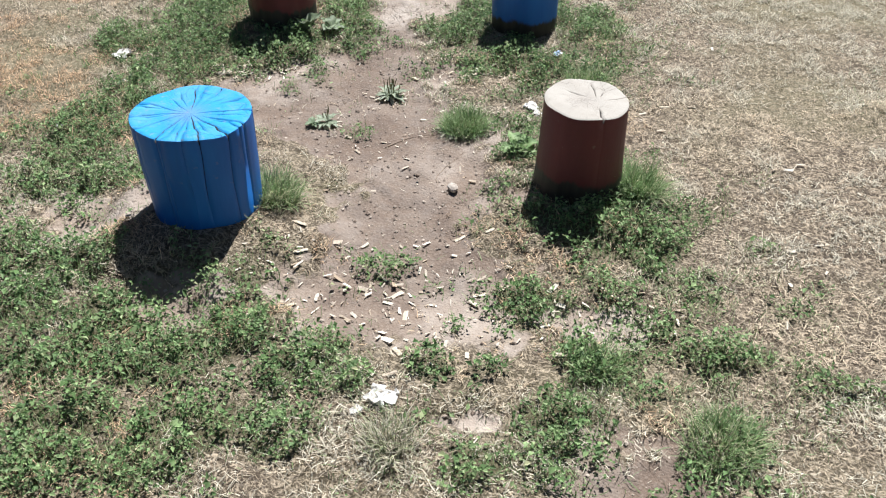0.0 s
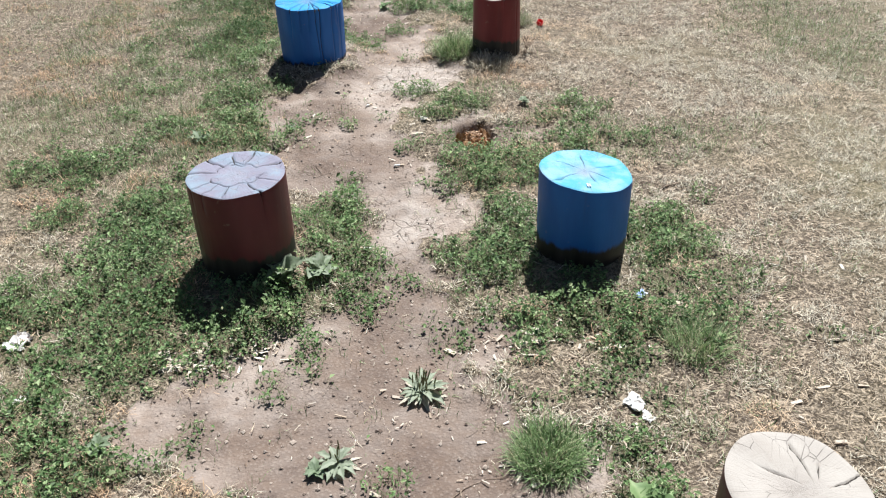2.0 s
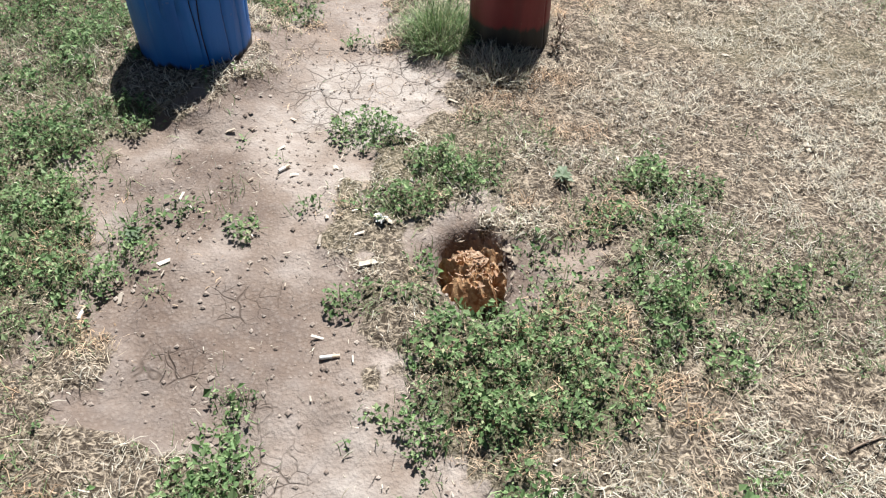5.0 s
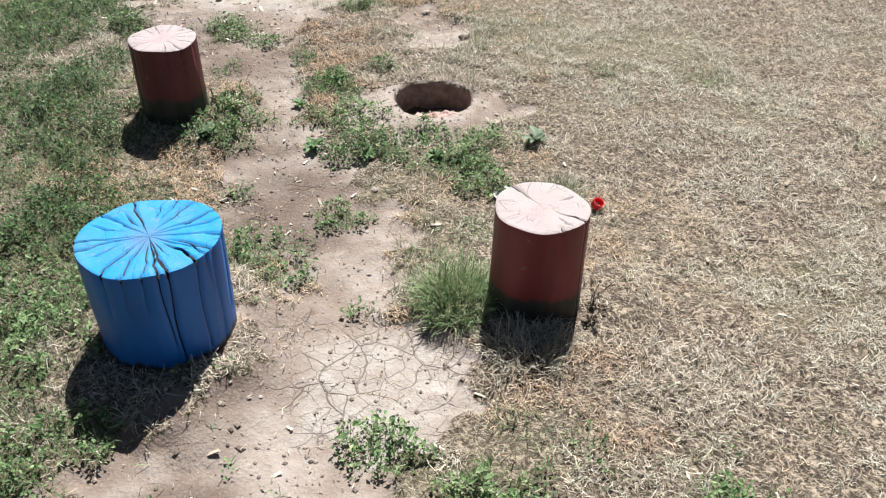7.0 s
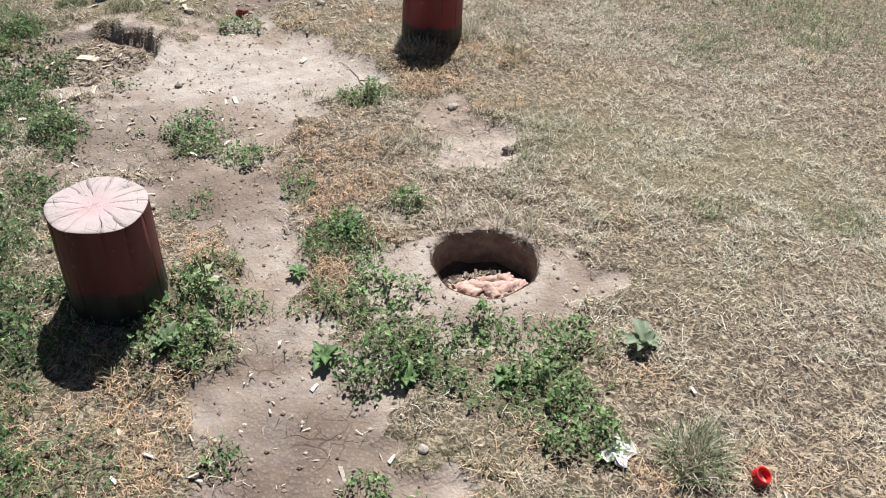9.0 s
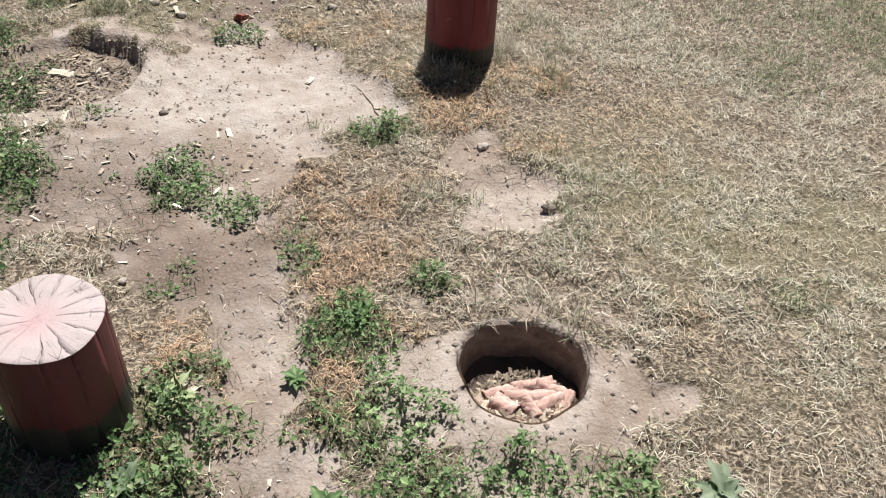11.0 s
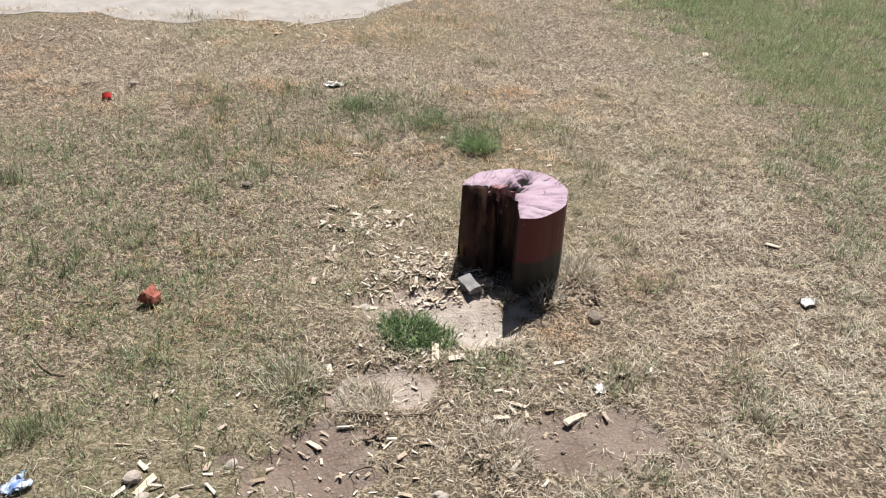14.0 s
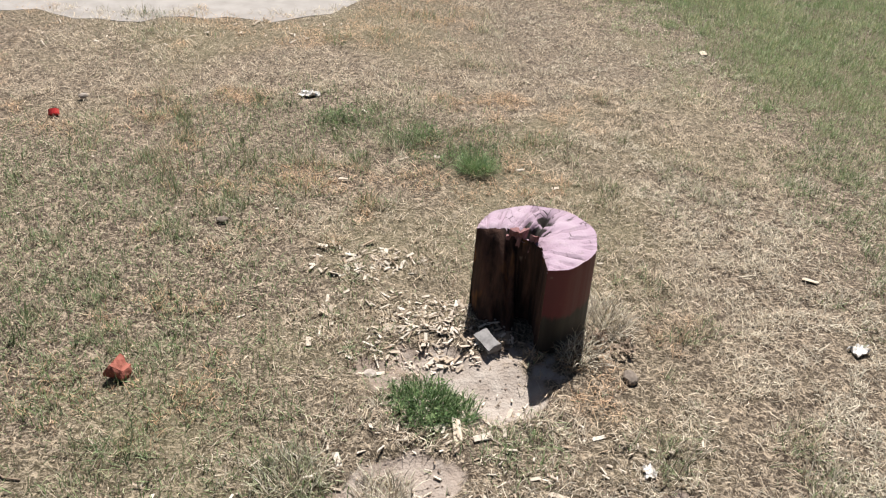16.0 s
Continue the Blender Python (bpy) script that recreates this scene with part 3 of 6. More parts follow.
def height(x, y, bare=None):
    bare = bareness(x, y) if bare is None else bare
    close = smooth(np.hypot(x, y - 7), 30, 12) * (1 - smooth(y, 11.5, 12.0) * smooth(x, 1.4, 0.6))
    z = 0.03 * (vnoise(x, y, 1.1, 6) - 0.5) + 0.018 * (vnoise(x, y, 0.22, 7) - 0.5) + 0.012 * (vnoise(x, y, 0.05, 8) - 0.5) * (1 - 0.5 * bare)
    for (cx, cy, r), lift in zip(STUMPS, MOUNDS):
        z = z + lift * smooth(np.hypot(x - cx, y - cy) + 0.12 * (vnoise(x, y, 0.14, 90) - 0.5), r + 0.26, r + 0.03)
    lumps = np.abs(vnoise(x, y, 0.1, 36) - 0.5) + 0.5 * np.abs(vnoise(x, y, 0.045, 37) - 0.5)
    z = (z - 0.022 * bare + 0.013 * bare * (lumps - 0.3)) * close
    z = z * smooth(np.hypot(x - PIT_ROUND[0], y - PIT_ROUND[1]), 0.17, 0.3)
    ang, r = np.arctan2(y - PIT_ROUND[1], x - PIT_ROUND[0]), np.hypot(x - PIT_ROUND[0], y - PIT_ROUND[1])
    z = np.where(r < rim(ang) - 0.004, -ROUND_DEPTH + 0.02 * (vnoise(x, y, 0.04, 9) - 0.5) + 0.06 * smooth(PIT_ROUND[1] - y, -0.04, 0.13), z)
    e = np.hypot((x - PIT_ROTTEN[0]) / 0.085, (y - PIT_ROTTEN[1]) / 0.125) + 0.5 * (vnoise(x, y, 0.06, 10) - 0.5)
    z = z - 0.11 * smooth(e, 1.05, 0.8)
    ex, ey = (x - PIT_CHIPS[0]) / 0.26, (y - PIT_CHIPS[1]) / 0.24
    d, side = np.hypot(ex, ey) + 0.12 * (vnoise(x, y, 0.1, 11) - 0.5), np.arctan2(ey, ex)
    steep = smooth(np.cos(side - 0.42), 0.1, 0.9)
    z = z - (0.022 + 0.022 * steep) * smooth(d, 1.0, 0.93) * (1 - 0.5 * steep * smooth(d, 0.9, 0.55)) * (1 - 0.3 * smooth(d, 0.8, 0.3))
    z = z + 0.03 * steep * smooth(d, 1.5, 1.1) * smooth(d, 0.96, 1.05)
    return z


# ---- mesh helpers ----
def mesh_of(name, verts, faces, material, attrs=None, smoothed=True):
    """A mesh from arrays: verts (n, 3), faces a list of (m, k) arrays; attrs are floats by vertex."""
    me = bpy.data.meshes.new(name)
    verts = np.asarray(verts, np.float32)
    faces = [np.asarray(f, np.int32) for f in faces if len(f)]
    counts = np.concatenate([np.full(len(f), f.shape[1], np.int32) for f in faces])
    loops = np.concatenate([f.ravel() for f in faces])
    me.vertices.add(len(verts)), me.loops.add(len(loops)), me.polygons.add(len(counts))
    me.vertices.foreach_set("co", verts.ravel())
    me.loops.foreach_set("vertex_index", loops)
    me.polygons.foreach_set("loop_start", np.concatenate([[0], np.cumsum(counts)[:-1]]).astype(np.int32))
    me.polygons.foreach_set("use_smooth", np.full(len(counts), smoothed))
    for key, values in (attrs or {}).items():
        me.attributes.new(key, "FLOAT", "POINT").data.foreach_set("value", np.asarray(values, np.float32))
    me.materials.append(material)
    me.update(calc_edges=True)
    me.validate()
    return me


def part(name, data, parent=None, label=""):
    ob = new(name, data)
    ob.parent = parent
    if label:
        ob["label"] = label
    return ob


def from_bm(name, bm, material, smoothed=False):
    me = bpy.data.meshes.new(name)
    bm.to_mesh(me)
    bm.free()
    me.materials.append(material)
    me.polygons.foreach_set("use_smooth", [smoothed] * len(me.polygons))
    return me


def empty(name, x, y, z=0.0, turn=0.0):
    ob = new(name)
    ob.empty_display_size = 0.1
    ob.matrix_basis = pose(x, y, z, 0, 0, turn)
    return ob


def spot(x, y):
    return float(height(np.array([float(x)]), np.array([float(y)]))[0])


# ---- ground ----
def lines(lo, hi, step, far):
    """Grid lines: even between lo and hi, ever wider out to far."""
    inner = list(np.arange(lo, hi, step))
    out, gap = [], step
    at = hi
    while at < hi + far:
        out.append(at)
        gap *= 1.35
        at += gap
    before, gap, at = [], step, lo
    while at > lo - far:
        gap *= 1.35
        at -= gap
        before.append(at)
    return np.array(before[::-1] + inner + out)


def build_ground():
    xs = np.concatenate([lines(-1.35, 1.0, 0.016, 400)])
    ys = lines(0.6, 9.6, 0.016, 400)
    gx, gy = np.meshgrid(xs, ys, indexing="ij")
    x, y = gx.ravel().copy(), gy.ravel().copy()
    ang, r = np.arctan2(y - PIT_ROUND[1], x - PIT_ROUND[0]), np.hypot(x - PIT_ROUND[0], y - PIT_ROUND[1])
    edge = rim(ang)
    out = (r > edge - 0.009) & (r < edge + 0.012)
    low = (r > edge - 0.028) & (r <= edge - 0.009)
    r2 = np.where(out, edge, np.where(low, edge - 0.0055, r))
    x, y = PIT_ROUND[0] + r2 * np.cos(ang), PIT_ROUND[1] + r2 * np.sin(ang)
    bare = bareness(x, y)
    pale = patches(PALE, x, y, 0.5, 0.9)
    green = weediness(x, y)
    z = height(x, y, bare)
    red = np.maximum(patches([(*PIT_ROTTEN, 0.12, 0.16)], x, y, 0.4, 0.7), 0.85 * patches([(-0.1, 2.75, 0.75, 0.5), (0.05, 2.1, 0.3, 0.55), (-0.08, 3.3, 0.3, 0.35), (-0.37, 5.2, 0.12, 0.12), (-0.5, 5.08, 0.1, 0.07), (-0.47, 1.86, 0.14, 0.12), (-0.42, 4.2, 0.34, 0.42), (-0.5, 4.75, 0.25, 0.2), (-0.75, 7.35, 0.3, 0.2), (-0.3, 6.0, 0.25, 0.4), (-0.55, 6.95, 0.35, 0.25), (0.68, 1.14, 0.2, 0.17), (-0.37, 8.54, 0.25, 0.2), (0.3, 8.54, 0.3, 0.2)], x, y, 0.85, 0.8))
    bare = np.where(r < edge + 0.01, 1.0, bare)
    # shade painted over the round hole's floor and back
    shade_mulch = np.where((r < edge - 0.002) & (y > PIT_ROUND[1] - 0.1), 1.0, 0.0)
    ex, ey = (x - PIT_CHIPS[0]) / 0.26, (y - PIT_CHIPS[1]) / 0.24
    d = np.hypot(ex, ey)
    # hollow: dark mulch on its floor, painted shade along the steep wall
    shade_mulch = np.maximum(np.maximum(shade_mulch, 0.35 * smooth(d, 1.0, 0.9)), 0.4 * smooth(np.cos(np.arctan2(ey, ex) - 0.42), 0.2, 0.9) * smooth(d, 0.8, 0.9) * smooth(d, 1.03, 0.97))
    n, m = len(xs), len(ys)
    idx = np.arange(n * m).reshape(n, m)
    quads = np.stack([idx[:-1, :-1], idx[1:, :-1], idx[1:, 1:], idx[:-1, 1:]], -1).reshape(-1, 4)
    me = mesh_of("ground", np.stack([x, y, z], 1), [quads], M_GROUND, {"bare": bare, "pale": pale, "green": np.maximum(green, 0.4 * patches(LAWN, x, y, 0.5, 0.7)), "red": red, "shade_mulch": shade_mulch, "dried": patches(DRIED, x, y, 0.6, 0.9)})
    ob = new("ground", me)
    tagged(ob, "dry trodden earth with a bare path between patches of grass", "ground", kind="structure")


build_ground()


def pit_wall():
    """Earth round the inside of the round hole, its shade put into the colour."""
    v, count, rows = [], 96, 14
    for j in range(rows + 1):
        f = j / rows
        for k in range(count):
            a = 2 * math.pi * k / count
            q = float(rim(a)) - 0.007 - 0.004 * f + 0.004 * noise.noise((math.cos(a) * 4, math.sin(a) * 4, f * 3)) + 0.002 * noise.noise((math.cos(a) * 14, math.sin(a) * 14, f * 12))
            v.append((PIT_ROUND[0] + q * math.cos(a), PIT_ROUND[1] + q * math.sin(a), spot(PIT_ROUND[0] + 1.06 * rim(a) * math.cos(a), PIT_ROUND[1] + 1.06 * rim(a) * math.sin(a)) - 0.004 - f * 0.15))
    idx = np.arange(len(v)).reshape(rows + 1, count)
    nxt = np.roll(idx, -1, 1)
    quads = np.stack([idx[:-1], nxt[:-1], nxt[1:], idx[1:]], -1).reshape(-1, 4)
    me = mesh_of("pit_wall", v, [quads], M_PIT_SHADE)
    tagged(new("pit_wall", me), "earth wall of the round hole, shade put into its colour", "ground", kind="structure")


pit_wall()


def build_pavement():
    """A dusty concrete strip with a ragged near edge, and a low dark block added to shadow it."""
    bm = bmesh.new()
    near, far = [], []
    for k in range(90):
        x = -9 + k * 0.106
        y = 11.98 + 0.1 * math.sin(x * 2.1) + 0.05 * math.sin(x * 7.3 + 1) + 0.03 * math.sin(x * 19)
        if x > -0.2:
            y += 1.6 * (x + 0.2) ** 2
        near.append((x, y)), far.append((x, 15.2))
    rows = [[bm.verts.new((x, y, z)) for x, y in row] for row, z in ((near, -0.03), (near, 0.004), (far, 0.006), (far, -0.03))]
    for a, b in zip(rows, rows[1:]):
        for k in range(len(near) - 1):
            bm.faces.new((a[k], a[k + 1], b[k + 1], b[k]))
    bmesh.ops.recalc_face_normals(bm, faces=bm.faces)
    tagged(new("pavement", from_bm("pavement", bm, M_PAVE)), "pale dusty concrete strip edging the dry lawn", "pavement", kind="structure")
    # block added so that its shadow darkens the pavement in front of it
    bench = empty("shadow_block", -0.55, 12.8, 0.016, 1.5)
    for name, sx, sy, sz, px, pz in (("seat", 1.1, 0.42, 0.09, 0.0, 0.40), ("foot", 0.98, 0.34, 0.36, 0.0, 0.178)):
        bm = bmesh.new()
        bmesh.ops.create_cube(bm, size=1.0, matrix=Matrix.Translation((px, 0, pz)) @ Matrix.Diagonal((sx, sy, sz, 1)))
        bmesh.ops.bevel(bm, geom=bm.edges[:], offset=0.012, segments=2, affect="EDGES")
        part(name, from_bm(name, bm, M_BLOCK), bench)
    tagged(bench, "low dark block added to cast a shadow on the pavement", "bench")


build_pavement()


# ---- painted stumps ----
def crack_angles(cracks, count):
    """Angles round the stump: an even fan, with three lines for each crack. Returns base angles and each one's crack."""
    fan = [(2 * math.pi * k / count, -1, 0) for k in range(count)]
    for c, row in enumerate(cracks):
        a = radians(row[0]) % (2 * math.pi)
        fan = [f for f in fan if abs((f[0] - a + math.pi) % (2 * math.pi) - math.pi) > 0.055]
        fan += [(a - 1e-3, c, -1), (a, c, 0), (a + 1e-3, c, 1)]
    return sorted(fan)


def stump(x, y, r, h, top, side, cracks, label, oval=(1, 1), flare=0.08, slope=(0, 0), heart=(0, 0), turn=0, seed=1, bump=0.02, foot=0.0, rings=()):
    """cracks: (angle, inner reach, outer reach, width in mm, depth down the side); rings: (share of the radius, from angle, to angle)."""
    rng = random.Random(seed)
    thing = empty("tree_stump", x, y, 0, turn)
    fan = crack_angles(cracks, 84)
    count = len(fan)
    fade = [0.0, 0.05, 0.11, 0.19, 0.28, 0.38, 0.48, 0.58, 0.68, 0.77, 0.85, 0.92, 0.97, 1.0]
    fade = sorted(fade + [f + d for f, _, _ in rings for d in (-0.014, 0, 0.014)])
    ph = [rng.uniform(0, 6.28) for _ in range(8)]

    def outline(a):
        return r * (1 + bump * (math.sin(2 * a + ph[0]) + 0.6 * math.sin(3 * a + ph[1]) + 0.35 * math.sin(5 * a + ph[2])))

    def level(px, py):
        return h + slope[0] * px + slope[1] * py + 0.003 * math.sin(40 * px + ph[3]) * math.sin(37 * py + ph[4])

    verts, crack = [], []
    for f in fade:
        for a, c, s in fan:
            deep, ang, b = 0.0, a, a
            if c >= 0:
                _, f0, f1, mm, _ = cracks[c]
                open_ = 0.0 if not f0 - 0.02 <= f <= f1 + 0.02 else min(1.0, (f - f0 + 0.03) * 9, (f1 - f + 0.03) * 9 if f1 < 1 else 1.0)
                bend = 0.035 * math.sin(11 * f + ph[5] + 2.1 * c) + 0.018 * math.sin(27 * f + c)
                half = min(0.00085 * mm * max(open_, 0.02) / max(f * r, 0.004), 0.045)
                ang = a + bend * min(1.0, f * 1.6) * 0.8 + s * max(half, 0.002)
                deep = open_ if s == 0 else 0.0
            for f0, a0, a1 in rings:
                if abs(f - f0) < 1e-6 and radians(a0) < a < radians(a1):
                    deep = max(deep, 0.8)
            R = outline(b) * f
            if rings:
                R *= 1 + 0.36 * f * (1 - f) * (math.sin(3 * a + ph[7]) + 0.8 * math.sin(7 * a + ph[6]))
            px, py = heart[0] * (1 - f) ** 1 + R * math.cos(ang) * oval[0], heart[1] * (1 - f) + R * math.sin(ang) * oval[1]
            z = level(px, py) - 0.014 * deep - (0.002 if f > 0.99 else 0)
            verts.append((px, py, z)), crack.append(deep)
    ring = np.arange(len(fade) * count).reshape(len(fade), count)
    nxt = np.roll(ring, -1, 1)
    quads = np.stack([ring[:-1], ring[1:], nxt[1:], nxt[:-1]], -1)[1:].reshape(-1, 4)
    tris = np.stack([ring[0], ring[1], nxt[1]], -1)
    part("top_face", mesh_of("top_face", verts, [quads, tris], top, {"crack": crack}), thing)
    top_ring = verts[-count:]
    sv, sc = [], []
    steps = [0.0, 0.012, 0.04, 0.1, 0.2, 0.32, 0.45, 0.58, 0.7, 0.82, 0.92, 1.0]
    for f in steps:
        for k, (a, c, s) in enumerate(fan):
            px, py, z0 = top_ring[k]
            deep, ang = 0.0, math.atan2(py / oval[1], px / oval[0])
            if c >= 0:
                mx, my, _ = top_ring[k - s]
                middle = math.atan2(my / oval[1], mx / oval[0])
                if f > 0.02:
                    ang = middle + 0.45 * ((ang - middle + math.pi) % (2 * math.pi) - math.pi)
                reach = cracks[c][4]
                open_ = 0.0 if f > reach or cracks[c][2] < 1 else min(1.0, (reach - f) * 5)
                wob = 0.02 * math.sin(9 * f + c)
                ang = ang + wob * (1 if f > 0.01 else 0)
                deep = open_ if s == 0 else 0.0
            grow = 1 + flare * f ** 1.5 + 0.012 * math.sin(8 * ang + ph[6]) * f + (0.006 if f > 0 else 0)
            R = math.hypot(px / oval[0], py / oval[1]) * grow - 0.013 * deep
            top_z = z0 + (0.014 * deep if f == 0 else 0)
            z = (1 - f) * top_z + f * -0.07 - (0.002 if f > 0 else 0)
            sv.append((R * math.cos(ang) * oval[0], R * math.sin(ang) * oval[1], z)), sc.append(deep)
    ring = np.arange(len(steps) * count).reshape(len(steps), count)
    nxt = np.roll(ring, -1, 1)
    quads = np.stack([ring[:-1], ring[1:], nxt[1:], nxt[:-1]], -1).reshape(-1, 4)
    # foot: how far up the side the painted shade reaches
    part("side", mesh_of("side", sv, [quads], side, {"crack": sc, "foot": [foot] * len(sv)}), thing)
    return tagged(thing, label, "stump", "painted stumps along the path")


def fan_cracks(count, seed, width=4.0, inner=0.05, deep=0.6, share=0.5):
    rng = random.Random(seed)
    rows = []
    for k in range(count):
        a = 360 * (k + rng.uniform(-0.3, 0.3)) / count
        if rng.random() < share:
            rows.append((a, inner, 1.0, width * rng.uniform(0.7, 1.4), deep * rng.uniform(0.3, 1.3)))
        else:
            f0 = rng.uniform(0.15, 0.6)
            rows.append((a, f0, rng.choice([1.0, min(0.95, f0 + 0.35)]), width * rng.uniform(0.5, 0.9), 0.15))
    return rows


s = STUMPS
stump(*s[0], 0.385, M_TOP_BLUE, M_BLUE, [(248, 0.03, 1, 3.6, 1.0), (292, 0.05, 1, 3.0, 0.5), (318, 0.03, 1, 4.2, 0.9), (338, 0.3, 1, 3.6, 0.9), (8, 0.05, 1, 2.4, 0.3), (38, 0.04, 1, 3.0, 0.2), (70, 0.4, 1, 2.4, 0.2), (98, 0.04, 0.9, 2.4, 0), (135, 0.04, 0.9, 3.6, 0.3), (165, 0.2, 1, 1.8, 0.2), (190, 0.1, 0.8, 1.8, 0), (220, 0.15, 1, 2.4, 0.4), (268, 0.1, 0.9, 1.8, 0)] + fan_cracks(13, 21, 1.2, 0.55, 0.1, 0.0),
      "bright blue painted stump with deep radial cracks", oval=(1.02, 0.99), flare=-0.1, heart=(0.0, -0.01), seed=11)
stump(*s[1], 0.335, M_TOP_CREAM, M_MAROON, [(285, 0.35, 1, 4, 0.05), (5, 0.3, 1, 3, 0.05), (80, 0.2, 0.8, 3, 0), (140, 0.3, 0.6, 3, 0), (50, 0.25, 0.5, 3, 0)],
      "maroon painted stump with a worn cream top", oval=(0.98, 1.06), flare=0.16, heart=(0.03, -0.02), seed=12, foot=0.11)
stump(*s[2], 0.342, M_TOP_PURPLE, M_MAROON, [(24, 0.4, 1, 6, 0.95), (72, 0.42, 1, 4, 0.2), (140, 0.4, 1, 5, 0.2), (178, 0.5, 1, 4, 0.2), (214, 0.52, 1, 2.5, 0.1), (235, 0.52, 1, 3.5, 0.1), (262, 0.52, 0.9, 3, 0.1), (305, 0.52, 1, 4.5, 0.1), (335, 0.52, 0.9, 3, 0), (105, 0.33, 0.75, 3, 0)],
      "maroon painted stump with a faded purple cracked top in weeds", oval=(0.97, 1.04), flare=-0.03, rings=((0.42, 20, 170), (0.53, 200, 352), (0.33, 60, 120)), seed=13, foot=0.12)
stump(*s[3], 0.295, M_TOP_PALEBLUE, M_BLUE, [(90, 0.1, 0.7, 3, 0), (20, 0.15, 0.6, 4, 0), (150, 0.2, 0.7, 3, 0), (280, 0.15, 0.55, 4, 0), (320, 0.1, 0.5, 3, 0), (215, 0.3, 0.95, 3, 0)],
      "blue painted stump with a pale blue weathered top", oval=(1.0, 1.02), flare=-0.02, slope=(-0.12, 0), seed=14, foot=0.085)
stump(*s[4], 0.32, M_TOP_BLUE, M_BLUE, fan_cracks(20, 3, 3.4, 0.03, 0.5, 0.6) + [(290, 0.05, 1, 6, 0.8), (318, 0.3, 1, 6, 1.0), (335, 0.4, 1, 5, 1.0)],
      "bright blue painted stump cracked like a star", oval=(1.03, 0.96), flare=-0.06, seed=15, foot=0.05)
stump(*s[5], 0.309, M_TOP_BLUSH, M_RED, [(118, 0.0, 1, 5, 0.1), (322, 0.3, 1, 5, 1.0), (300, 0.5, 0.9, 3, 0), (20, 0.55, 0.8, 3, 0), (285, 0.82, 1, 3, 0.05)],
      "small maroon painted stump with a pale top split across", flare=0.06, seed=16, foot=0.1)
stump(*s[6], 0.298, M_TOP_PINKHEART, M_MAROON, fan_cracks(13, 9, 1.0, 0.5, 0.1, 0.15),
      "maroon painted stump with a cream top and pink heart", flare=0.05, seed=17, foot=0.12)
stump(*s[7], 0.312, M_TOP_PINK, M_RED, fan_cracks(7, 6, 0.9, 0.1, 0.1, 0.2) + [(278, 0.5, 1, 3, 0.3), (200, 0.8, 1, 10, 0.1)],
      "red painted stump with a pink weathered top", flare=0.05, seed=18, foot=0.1)


